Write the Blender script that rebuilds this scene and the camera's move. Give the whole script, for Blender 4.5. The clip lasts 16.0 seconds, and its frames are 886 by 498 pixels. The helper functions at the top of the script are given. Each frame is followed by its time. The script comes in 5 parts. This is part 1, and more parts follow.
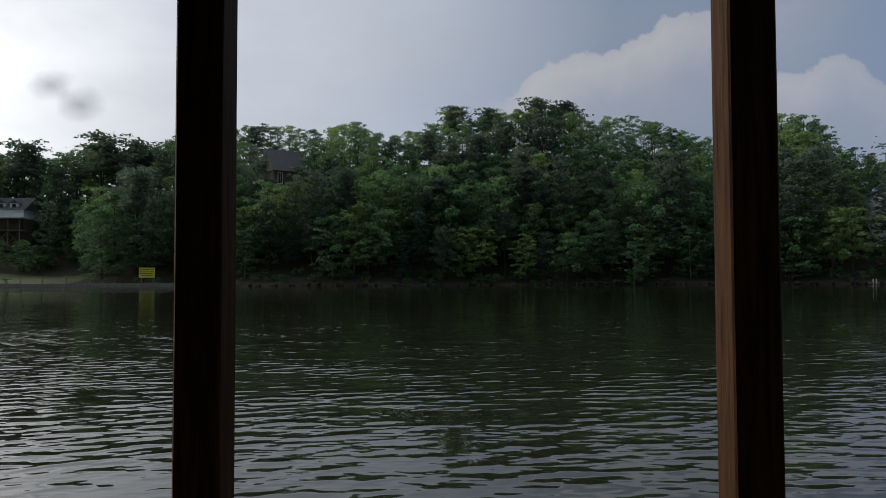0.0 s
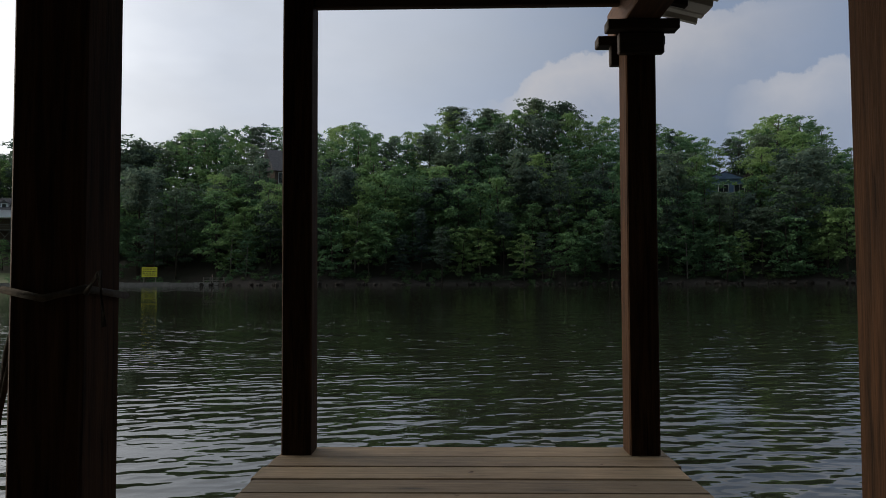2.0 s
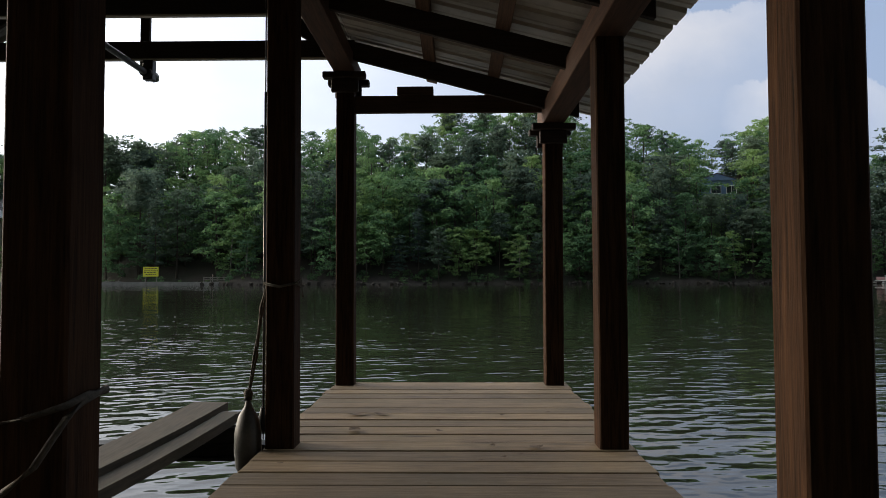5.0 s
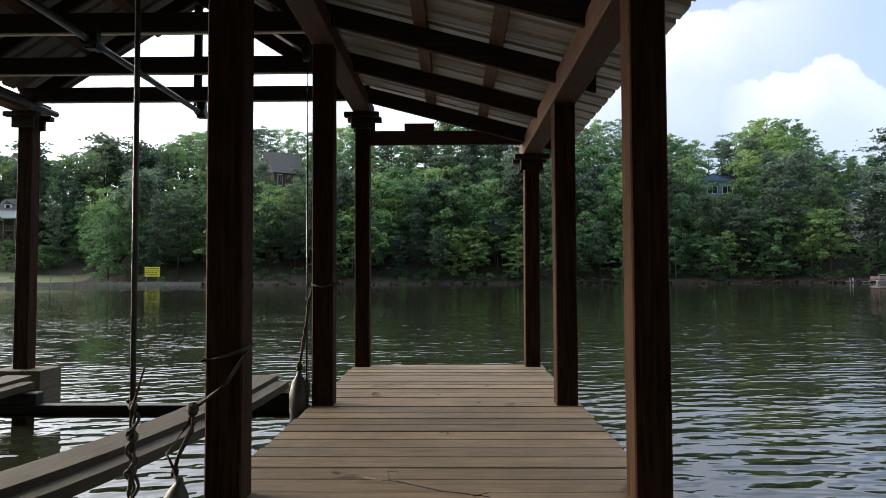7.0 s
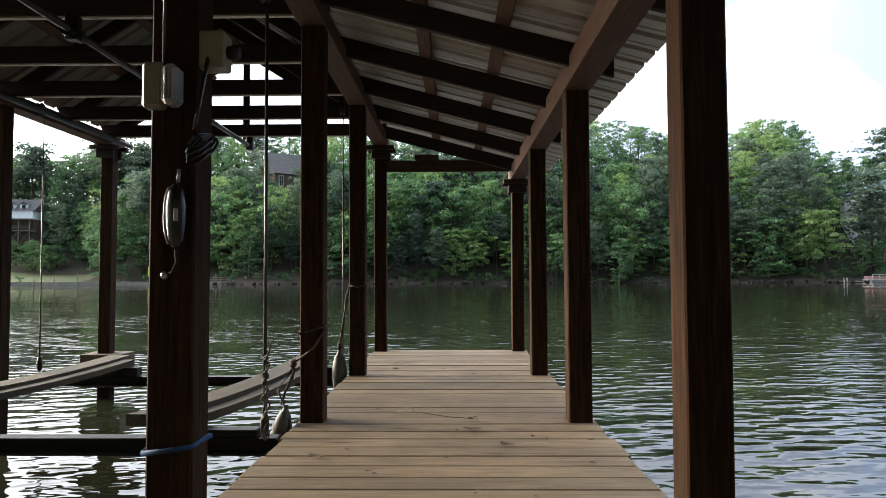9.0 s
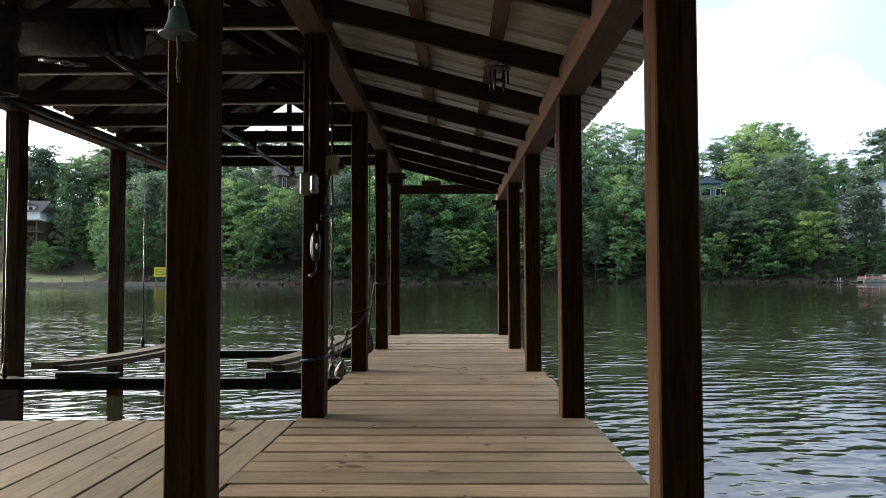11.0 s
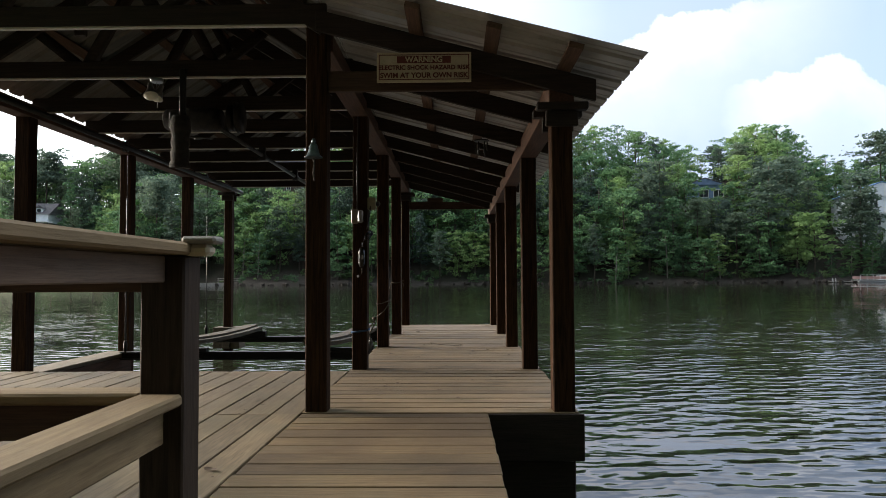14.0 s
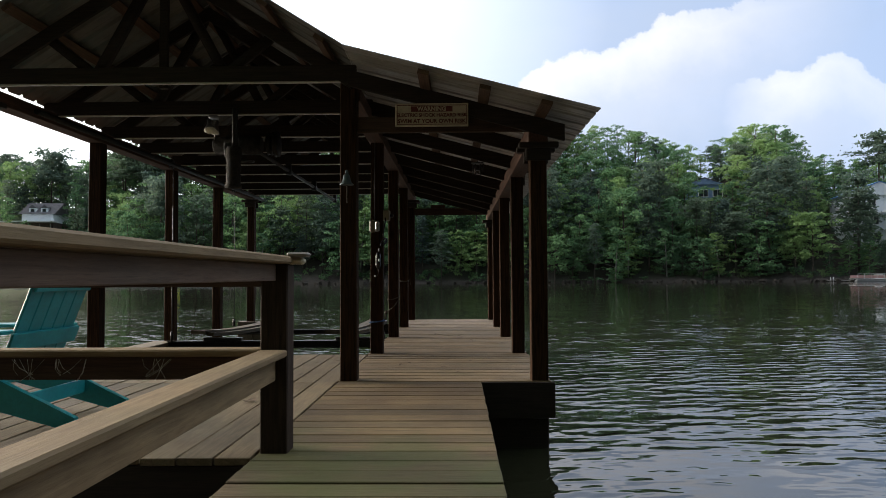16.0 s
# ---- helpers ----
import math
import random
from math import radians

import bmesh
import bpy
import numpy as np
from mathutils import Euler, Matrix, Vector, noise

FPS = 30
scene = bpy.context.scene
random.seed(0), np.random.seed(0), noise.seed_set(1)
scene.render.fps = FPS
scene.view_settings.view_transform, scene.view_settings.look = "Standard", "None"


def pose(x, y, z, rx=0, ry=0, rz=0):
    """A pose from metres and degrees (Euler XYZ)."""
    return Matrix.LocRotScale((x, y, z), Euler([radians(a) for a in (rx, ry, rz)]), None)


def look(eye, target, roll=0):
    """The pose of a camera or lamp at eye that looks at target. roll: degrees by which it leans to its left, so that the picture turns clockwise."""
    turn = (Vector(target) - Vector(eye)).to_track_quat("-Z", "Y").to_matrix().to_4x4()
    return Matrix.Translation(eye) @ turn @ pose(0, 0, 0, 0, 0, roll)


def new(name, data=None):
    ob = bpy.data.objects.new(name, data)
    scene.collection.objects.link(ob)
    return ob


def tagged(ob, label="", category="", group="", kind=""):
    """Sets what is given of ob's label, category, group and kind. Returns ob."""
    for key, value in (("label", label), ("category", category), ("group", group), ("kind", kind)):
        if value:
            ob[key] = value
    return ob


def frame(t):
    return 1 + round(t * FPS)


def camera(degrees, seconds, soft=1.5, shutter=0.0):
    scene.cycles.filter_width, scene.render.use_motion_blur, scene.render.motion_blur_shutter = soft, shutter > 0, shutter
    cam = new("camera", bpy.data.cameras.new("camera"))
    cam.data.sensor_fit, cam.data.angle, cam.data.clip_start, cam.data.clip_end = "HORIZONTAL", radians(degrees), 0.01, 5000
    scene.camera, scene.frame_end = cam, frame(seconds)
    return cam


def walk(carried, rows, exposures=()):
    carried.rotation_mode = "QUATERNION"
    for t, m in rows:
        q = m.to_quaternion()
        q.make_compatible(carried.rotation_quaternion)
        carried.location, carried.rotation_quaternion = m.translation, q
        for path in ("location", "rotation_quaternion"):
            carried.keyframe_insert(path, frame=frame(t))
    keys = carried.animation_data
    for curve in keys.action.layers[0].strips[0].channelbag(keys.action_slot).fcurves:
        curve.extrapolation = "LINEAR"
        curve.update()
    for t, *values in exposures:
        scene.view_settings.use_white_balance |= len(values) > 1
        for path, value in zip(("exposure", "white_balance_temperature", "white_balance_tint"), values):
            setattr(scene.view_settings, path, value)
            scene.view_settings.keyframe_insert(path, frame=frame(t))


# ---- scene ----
cam = camera(65.0, 16.0, soft=0.7)
PATH = [
    (0, (-0.042, 6.105, 0.852), (-0.087, 8.103, 0.933), -0.2),
    (0.5, (-0.047, 5.848, 0.85), (-0.092, 7.846, 0.93), -0.2),
    (1, (-0.053, 5.563, 0.838), (-0.098, 7.561, 0.918), -0.2),
    (1.5, (-0.055, 5.228, 0.814), (-0.1, 7.226, 0.896), -0.3),
    (2, (-0.048, 4.872, 0.818), (-0.091, 6.87, 0.898), -0.2),
    (2.5, (-0.029, 4.5, 0.82), (-0.072, 6.498, 0.901), -0.3),
    (3, (-0.01, 4.121, 0.825), (-0.052, 6.119, 0.904), -0.3),
    (3.5, (0.01, 3.745, 0.816), (-0.031, 5.743, 0.895), -0.3),
    (4, (0.025, 3.39, 0.825), (-0.014, 5.388, 0.904), -0.2),
    (6.5, (0.066, 1.851, 0.833), (0.035, 3.849, 0.912), -0.2),
    (7, (0.067, 1.533, 0.85), (0.036, 3.531, 0.928), -0.2),
    (7.5, (0.064, 1.274, 0.85), (0.036, 3.272, 0.929), -0.2),
    (8, (0.059, 0.941, 0.868), (0.032, 2.94, 0.946), -0.2),
    (8.5, (0.05, 0.527, 0.869), (0.023, 2.525, 0.949), -0.0),
    (9, (0.05, -0.031, 0.878), (0.021, 1.967, 0.955), -0.2),
    (11.5, (0.082, -2.686, 0.873), (0.051, -0.688, 0.951), -0.2),
    (12, (0.084, -3.033, 0.872), (0.053, -1.035, 0.95), -0.2),
    (12.5, (0.089, -3.407, 0.875), (0.057, -1.409, 0.953), -0.2),
    (13, (0.107, -3.814, 0.873), (0.072, -1.816, 0.955), -0.4),
    (13.5, (0.108, -4.19, 0.876), (0.073, -2.192, 0.956), -0.3),
    (14, (0.11, -4.529, 0.873), (0.074, -2.531, 0.953), -0.3),
    (14.5, (0.11, -4.861, 0.877), (0.074, -2.863, 0.955), -0.3),
    (15, (0.117, -5.195, 0.871), (0.079, -3.197, 0.95), -0.3),
    (15.5, (0.121, -5.528, 0.876), (0.081, -3.53, 0.954), -0.2),
    (16, (0.117, -5.863, 0.881), (0.077, -3.865, 0.958), -0.3),
]
EXPOSURES = [(0, -0.94), (3.0, -0.76), (4.2, -0.62), (6.3, 0.60), (7.5, 0.60), (8.1, 0.74), (8.5, 1.06), (9.2, 1.14), (11.5, 1.04), (14.5, 0.62), (16, 0.38)]
walk(cam, [(t, look(eye, target, roll)) for t, eye, target, roll in PATH], EXPOSURES)

# ---- world and sun ----
SUN_AZ, SUN_EL = radians(-72), radians(12.5)      # azimuth from +y towards +x
sun_from = Vector((math.sin(SUN_AZ) * math.cos(SUN_EL), math.cos(SUN_AZ) * math.cos(SUN_EL), math.sin(SUN_EL)))
world = bpy.data.worlds.new("sky")
scene.world = world
world.use_nodes = True


class Nodes:
    """Short way to lay out a node tree."""

    def __init__(self, tree):
        self.tree = tree
        tree.nodes.clear()

    def add(self, kind, **settings):
        node = self.tree.nodes.new(kind)
        for key, value in settings.items():
            if key in node.inputs:
                node.inputs[key].default_value = value
            else:
                setattr(node, key, value)
        return node

    def link(self, a, b):
        self.tree.links.new(a, b)

    def math(self, op, a, b=0.0, clamp=False):
        n = self.tree.nodes.new("ShaderNodeMath")
        n.operation, n.use_clamp = op, clamp
        for k, v in enumerate((a, b)):
            if isinstance(v, (int, float)):
                n.inputs[k].default_value = v
            else:
                self.link(v, n.inputs[k])
        return n.outputs[0]

    def ramp(self, fac, stops):
        n = self.tree.nodes.new("ShaderNodeValToRGB")
        el = n.color_ramp.elements
        while len(el) < len(stops):
            el.new(0.5)
        for e, (p, c) in zip(el, stops):
            e.position, e.color = p, (*c, 1) if len(c) == 3 else c
        self.link(fac, n.inputs[0])
        return n.outputs[0]

    def noise(self, vec, scale, detail=4.0, rough=0.55, distort=0.0):
        n = self.tree.nodes.new("ShaderNodeTexNoise")
        n.inputs["Scale"].default_value, n.inputs["Detail"].default_value = scale, detail
        n.inputs["Roughness"].default_value, n.inputs["Distortion"].default_value = rough, distort
        if vec is not None:
            self.link(vec, n.inputs["Vector"])
        return n.outputs[0]

    def mapping(self, vec, scale=(1, 1, 1), loc=(0, 0, 0), rot=(0, 0, 0)):
        n = self.tree.nodes.new("ShaderNodeMapping")
        n.inputs["Scale"].default_value, n.inputs["Location"].default_value, n.inputs["Rotation"].default_value = scale, loc, rot
        self.link(vec, n.inputs[0])
        return n.outputs[0]

    def mix(self, fac, a, b, blend="MIX"):
        n = self.tree.nodes.new("ShaderNodeMix")
        n.data_type, n.blend_type = "RGBA", blend
        for k, v in ((0, fac), (6, a), (7, b)):
            if isinstance(v, (int, float)):
                n.inputs[k].default_value = v
            elif isinstance(v, tuple):
                n.inputs[k].default_value = (*v, 1) if len(v) == 3 else v
            else:
                self.link(v, n.inputs[k])
        return n.outputs[2]


def build_sky():
    w = Nodes(world.node_tree)
    out = w.add("ShaderNodeOutputWorld")
    sky = w.add("ShaderNodeTexSky", sky_type="NISHITA", sun_disc=False, sun_elevation=SUN_EL, sun_rotation=SUN_AZ, dust_density=2.5, air_density=1.2)
    co = w.add("ShaderNodeTexCoord")
    gen = co.outputs["Generated"]
    sep = w.add("ShaderNodeSeparateXYZ")
    w.link(gen, sep.inputs[0])
    soft = w.noise(w.mapping(gen, (1, 1, 2.5), (3.1, 0.4, 1.7)), 1.6, 5, 0.6)
    toward = w.add("ShaderNodeVectorMath", operation="DOT_PRODUCT")
    w.link(gen, toward.inputs[0])
    toward.inputs[1].default_value = tuple(sun_from)
    near_sun = w.ramp(toward.outputs["Value"], [(0.16, (0, 0, 0)), (0.40, (0.19,) * 3), (0.62, (0.36,) * 3), (0.95, (1, 1, 1))])
    haze = w.math("MULTIPLY", near_sun, w.ramp(soft, [(0.25, (0.6,) * 3), (0.7, (1, 1, 1))]), True)
    base = w.add("ShaderNodeVectorMath", operation="SCALE")
    w.link(sky.outputs[0], base.inputs[0])
    base.inputs[3].default_value = 0.15
    # hazy air pales the blue; the unseen sky behind is left darker
    side = w.math("MULTIPLY_ADD", sep.outputs[1], 1.1)
    side.node.inputs[2].default_value = 0.62
    side.node.use_clamp = True
    pale = w.mix(w.math("MULTIPLY", side, 0.85), base.outputs[0], (0.43, 0.55, 0.80))
    col = w.mix(haze, pale, (3.0, 3.0, 2.98))
    # thin high cloud over the whole sky
    veil = w.ramp(w.noise(w.mapping(gen, (1, 1, 2.2)), 2.4, 6, 0.55, 0.15), [(0.42, (0, 0, 0)), (0.70, (1, 1, 1))])
    glow = w.ramp(toward.outputs["Value"], [(0.0, (0.40, 0.45, 0.52)), (0.45, (0.85, 0.90, 0.98)), (1.0, (1.2, 1.2, 1.2))])
    col = w.mix(w.math("MULTIPLY", veil, 0.40), col, glow)
    # unseen brighter band above the view, added to light up the water reflections
    high = w.ramp(sep.outputs[2], [(0.38, (0, 0, 0)), (0.58, (1, 1, 1))])
    col = w.mix(w.math("MULTIPLY", w.math("MULTIPLY", high, side), 0.8), col, (2.0, 2.05, 2.15))
    # tangents across and up, for the clouds above the far hill
    ahead = w.math("MAXIMUM", sep.outputs[1], 0.05)
    u, v = w.math("DIVIDE", sep.outputs[0], ahead), w.math("DIVIDE", sep.outputs[2], ahead)
    flat = w.add("ShaderNodeCombineXYZ")
    w.link(u, flat.inputs[0])
    w.link(v, flat.inputs[1])
    puff = w.math("SUBTRACT", w.noise(flat.outputs[0], 11.0, 6, 0.6), 0.5)
    blot = w.math("SUBTRACT", w.noise(w.mapping(flat.outputs[0], (1, 1, 1), (4, 2, 0)), 5.0, 5, 0.6), 0.5)

    def line(u0, v0, slope):
        return w.math("ADD", w.math("MULTIPLY", w.math("SUBTRACT", u, u0), slope), v0)

    def bank(edge_a, edge_b, ua, ub, strength, tint):
        """A cumulus bank under two upper edges, bright along them and thinning below."""
        edge = w.math("MINIMUM", line(*edge_a), line(*edge_b))
        e = w.math("SUBTRACT", w.math("ADD", edge, w.math("MULTIPLY", puff, 0.10)), v)
        body = w.ramp(w.math("MULTIPLY", e, 5.0, True), [(0.0, (0, 0, 0)), (0.03, (0.8,) * 3), (0.12, (1, 1, 1)), (0.5, (0.4,) * 3), (1.0, (0.1,) * 3)])
        window = w.math("MULTIPLY", w.ramp(w.math("ADD", w.math("SUBTRACT", u, ua), w.math("MULTIPLY", blot, 0.12)), [(0.0, (0, 0, 0)), (0.08, (1, 1, 1))]), w.ramp(w.math("SUBTRACT", ub, u), [(0.0, (0, 0, 0)), (0.30, (1, 1, 1))]))
        return w.mix(w.math("MULTIPLY", w.math("MULTIPLY", body, window), strength, True), col, tint)

    col = bank((0.065, 0.263, 0.59), (0.195, 0.34, 0.25), 0.03, 0.60, 0.66, (0.97, 0.945, 0.96))
    col = bank((0.41, 0.275, 0.37), (0.56, 0.325, -1.0), 0.38, 0.80, 0.58, (0.93, 0.925, 0.965))
    for bu, bv, size in ((-0.60, 0.285, 0.020), (-0.555, 0.255, 0.022)):
        du, dv = w.math("SUBTRACT", u, bu), w.math("MULTIPLY", w.math("SUBTRACT", v, bv), 1.4)
        d = w.math("SQRT", w.math("ADD", w.math("MULTIPLY", du, du), w.math("MULTIPLY", dv, dv)))
        d = w.math("ADD", d, w.math("MULTIPLY", puff, 0.05))
        col = w.mix(w.math("MULTIPLY", w.ramp(w.math("DIVIDE", d, size * 2), [(0.1, (1, 1, 1)), (0.9, (0, 0, 0))]), 0.6), col, (0.42, 0.46, 0.52))
    bg = w.add("ShaderNodeBackground", Strength=1.0)
    w.link(col, bg.inputs[0])
    w.link(bg.outputs[0], out.inputs[0])


build_sky()
sun = new("sun", bpy.data.lights.new("sun", "SUN"))
sun.data.energy, sun.data.angle, sun.data.color = 6.8, radians(34), (1.0, 0.88, 0.72)
sun.matrix_world = look(sun_from * 60, (0, 0, 0))


# ---- materials ----
def material(name, build):
    m = bpy.data.materials.new(name)
    m.use_nodes = True
    n = Nodes(m.node_tree)
    out = n.add("ShaderNodeOutputMaterial")
    n.link(build(n), out.inputs[0])
    return m


def bump(n, height, strength, distance):
    b = n.add("ShaderNodeBump", Strength=strength, Distance=distance)
    n.link(height, b.inputs["Height"])
    return b.outputs[0]


def principled(n, color, rough=0.6, metal=0.0, normal=None, **more):
    p = n.add("ShaderNodeBsdfPrincipled")
    for key, v in (("Base Color", color), ("Roughness", rough), ("Metallic", metal)):
        if isinstance(v, tuple):
            p.inputs[key].default_value = (*v, 1)
        elif isinstance(v, (int, float)):
            p.inputs[key].default_value = v
        else:
            n.link(v, p.inputs[key])
    for key, v in more.items():
        p.inputs[key.replace("_", " ")].default_value = v
    if normal is not None:
        n.link(normal, p.inputs["Normal"])
    return p.outputs[0]


def wood(name, dark, light, along, rough=0.75, stain=(0.1, 0.1, 0.08), stain_amount=0.35, vary=0.25, relief=0.5, gloss=0.3, knots=0.0, moss=0.0, wear=0.0):
    """Sawn timber with the grain along one object axis; each piece takes its own tone."""

    def build(n):
        co = n.add("ShaderNodeTexCoord").outputs["Object"]
        info = n.add("ShaderNodeObjectInfo").outputs["Random"]
        shift = n.add("ShaderNodeVectorMath", operation="ADD")
        n.link(co, shift.inputs[0])
        comb = n.add("ShaderNodeCombineXYZ")
        for k, f in enumerate((37.0, 61.0, 83.0)):
            n.link(n.math("MULTIPLY", info, f), comb.inputs[k])
        n.link(comb.outputs[0], shift.inputs[1])
        v = shift.outputs[0]
        stretch = {"x": (0.9, 16, 16), "y": (16, 0.9, 16), "z": (16, 16, 0.9)}[along]
        grain = n.noise(n.mapping(v, stretch), 3.6, 6, 0.62, 0.5)
        fine = n.noise(n.mapping(v, tuple(s * 3 for s in stretch)), 4.5, 4, 0.6)
        col = n.mix(n.ramp(grain, [(0.3, (0, 0, 0)), (0.7, (1, 1, 1))]), dark, light)
        col = n.mix(n.math("MULTIPLY", n.ramp(fine, [(0.52, (0, 0, 0)), (0.72, (1, 1, 1))]), 0.35), col, tuple(c * 0.45 for c in dark))
        patch = n.ramp(n.noise(v, 1.7, 4, 0.6), [(0.46, (0, 0, 0)), (0.7, (1, 1, 1))])
        col = n.mix(n.math("MULTIPLY", patch, stain_amount), col, stain)
        if knots:
            cell = n.add("ShaderNodeTexVoronoi", Scale=1.0)
            n.link(n.mapping(v, {"x": (1.6, 7, 7), "y": (7, 1.6, 7), "z": (7, 7, 1.6)}[along]), cell.inputs["Vector"])
            eye = n.ramp(n.math("ADD", cell.outputs["Distance"], n.math("MULTIPLY", n.math("SUBTRACT", fine, 0.5), 0.12)), [(0.05, (1, 1, 1)), (0.12, (0.35,) * 3), (0.26, (0, 0, 0))])
            pick = n.ramp(cell.outputs["Color"], [(0.52, (0, 0, 0)), (0.56, (1, 1, 1))])
            col = n.mix(n.math("MULTIPLY", n.math("MULTIPLY", eye, pick), knots), col, tuple(c * 0.3 for c in dark))
        if wear:
            place = n.add("ShaderNodeNewGeometry").outputs["Position"]
            worn = n.ramp(n.noise(place, 1.3, 5, 0.62, 0.3), [(0.44, (0, 0, 0)), (0.70, (1, 1, 1))])
            col = n.mix(n.math("MULTIPLY", worn, wear), col, tuple(c * 0.5 for c in dark))
        if moss:
            def around(x, y, reach):
                """Noise that fades with the distance from one spot of the deck."""
                gap = n.add("ShaderNodeVectorMath", operation="DISTANCE")
                n.link(place, gap.inputs[0])
                gap.inputs[1].default_value = (x, y, 0.0)
                return n.math("SUBTRACT", n.noise(place, 1.4, 5, 0.6), n.math("MULTIPLY", n.math("SUBTRACT", gap.outputs["Value"], reach), 0.2))

            damp = n.ramp(around(-0.45, -2.75, 0.7), [(0.42, (0, 0, 0)), (0.66, (1, 1, 1))])
            col = n.mix(n.math("MULTIPLY", damp, moss), col, (0.075, 0.088, 0.022))
            wet = n.ramp(around(-0.2, -0.75, 0.8), [(0.38, (0, 0, 0)), (0.62, (1, 1, 1))])
            col = n.mix(n.math("MULTIPLY", wet, 0.75), col, (0.058, 0.036, 0.018))
        tone = n.math("MULTIPLY_ADD", info, vary)
        tone.node.inputs[2].default_value = 1 - vary / 2
        hsv = n.add("ShaderNodeHueSaturation")
        n.link(tone, hsv.inputs["Value"])
        n.link(col, hsv.inputs["Color"])
        height = n.math("ADD", n.math("MULTIPLY", grain, 0.7), n.math("MULTIPLY", fine, 0.5))
        r = n.math("MULTIPLY_ADD", fine, 0.2)
        r.node.inputs[2].default_value = rough - 0.1
        return principled(n, hsv.outputs[0], r, 0, bump(n, height, relief, 0.004), Specular_IOR_Level=gloss)

    return material(name, build)


def speckled(name, a, b, scale=8.0, rough=0.6, metal=0.0, relief=0.2, depth=0.003, **more):
    def build(n):
        co = n.add("ShaderNodeTexCoord").outputs["Object"]
        f = n.noise(co, scale, 6, 0.6)
        g = n.noise(co, scale * 7, 3, 0.6)
        col = n.mix(n.ramp(f, [(0.32, (0, 0, 0)), (0.68, (1, 1, 1))]), a, b)
        col = n.mix(n.math("MULTIPLY", n.ramp(g, [(0.5, (0, 0, 0)), (0.75, (1, 1, 1))]), 0.3), col, tuple(c * 0.5 for c in a))
        return principled(n, col, rough, metal, bump(n, g, relief, depth), **more)

    return material(name, build)


POST_Z = wood("stained post timber", (0.0085, 0.0050, 0.0034), (0.058, 0.0285, 0.0140), "z", stain=(0.022, 0.0115, 0.0068), vary=0.3, gloss=0.06, knots=0.7)
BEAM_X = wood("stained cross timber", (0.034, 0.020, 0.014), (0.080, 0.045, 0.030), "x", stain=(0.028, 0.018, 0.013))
BEAM_Y = wood("stained long timber", (0.044, 0.021, 0.012), (0.118, 0.058, 0.033), "y", stain=(0.040, 0.021, 0.014), knots=0.5)
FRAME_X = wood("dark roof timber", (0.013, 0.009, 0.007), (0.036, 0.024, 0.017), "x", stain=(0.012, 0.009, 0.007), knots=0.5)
FRAME_Y = wood("dark purlin timber", (0.055, 0.031, 0.020), (0.130, 0.074, 0.046), "y", stain=(0.05, 0.03, 0.02))
PLANK_X = wood("weathered deck plank", (0.094, 0.064, 0.036), (0.214, 0.156, 0.094), "x", stain=(0.085, 0.072, 0.042), stain_amount=0.6, vary=0.6, knots=0.9, wear=0.5)
PLANK_G = wood("damp gangway plank", (0.066, 0.043, 0.020), (0.168, 0.115, 0.056), "x", stain=(0.085, 0.066, 0.034), stain_amount=0.7, vary=0.75, knots=1.0, moss=0.75, wear=0.5)
PLANK_N = wood("brown deck plank", (0.076, 0.055, 0.031), (0.160, 0.120, 0.072), "y", stain=(0.070, 0.062, 0.036), stain_amount=0.7, vary=0.7, knots=1.0, wear=0.55)
PLANK_Y = wood("pale deck plank", (0.108, 0.081, 0.049), (0.196, 0.151, 0.097), "y", stain=(0.11, 0.10, 0.06), stain_amount=0.5, vary=0.36, knots=0.8, wear=0.4)
RAIL_Y = wood("greyed rail timber", (0.135, 0.090, 0.046), (0.235, 0.166, 0.088), "y", stain=(0.12, 0.11, 0.055), knots=0.7, wear=0.4)
RAIL_X = wood("greyed cross rail timber", (0.135, 0.090, 0.046), (0.235, 0.166, 0.088), "x", stain=(0.12, 0.11, 0.055), knots=0.7)
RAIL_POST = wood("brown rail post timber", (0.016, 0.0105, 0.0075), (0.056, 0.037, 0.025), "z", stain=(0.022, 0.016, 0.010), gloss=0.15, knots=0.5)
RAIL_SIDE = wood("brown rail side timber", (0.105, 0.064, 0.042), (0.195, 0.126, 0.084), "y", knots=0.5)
FASCIA = wood("wet fascia timber", (0.014, 0.010, 0.008), (0.034, 0.024, 0.018), "x", stain=(0.012, 0.010, 0.008))
BUNK = wood("bunk plank timber", (0.036, 0.028, 0.018), (0.100, 0.078, 0.050), "y", stain=(0.040, 0.038, 0.020), stain_amount=0.6, knots=0.6)
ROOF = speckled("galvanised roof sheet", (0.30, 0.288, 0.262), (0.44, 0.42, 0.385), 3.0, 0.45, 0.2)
# darker tone for the two steep slopes over the slip
SLIP_ROOF = speckled("dark slip roof sheet", (0.11, 0.105, 0.092), (0.19, 0.18, 0.157), 2.0, 0.6, 0.1)
BLACK_METAL = speckled("black lift steel", (0.012, 0.012, 0.012), (0.03, 0.028, 0.026), 9, 0.5, 0.6)
GREY_METAL = speckled("dull zinc pipe", (0.22, 0.22, 0.22), (0.36, 0.36, 0.35), 14, 0.42, 0.85)
RUSTY = speckled("mottled rusty housing", (0.006, 0.005, 0.0045), (0.034, 0.028, 0.022), 22, 0.8, 0.2, 0.9, 0.01)
LIT_EDGE = speckled("pale lit edge strip", (0.36, 0.33, 0.26), (0.48, 0.45, 0.37), 12, 0.45)
DARK_PIPE = speckled("dark weathered pipe", (0.035, 0.035, 0.035), (0.075, 0.073, 0.07), 14, 0.4, 0.5)
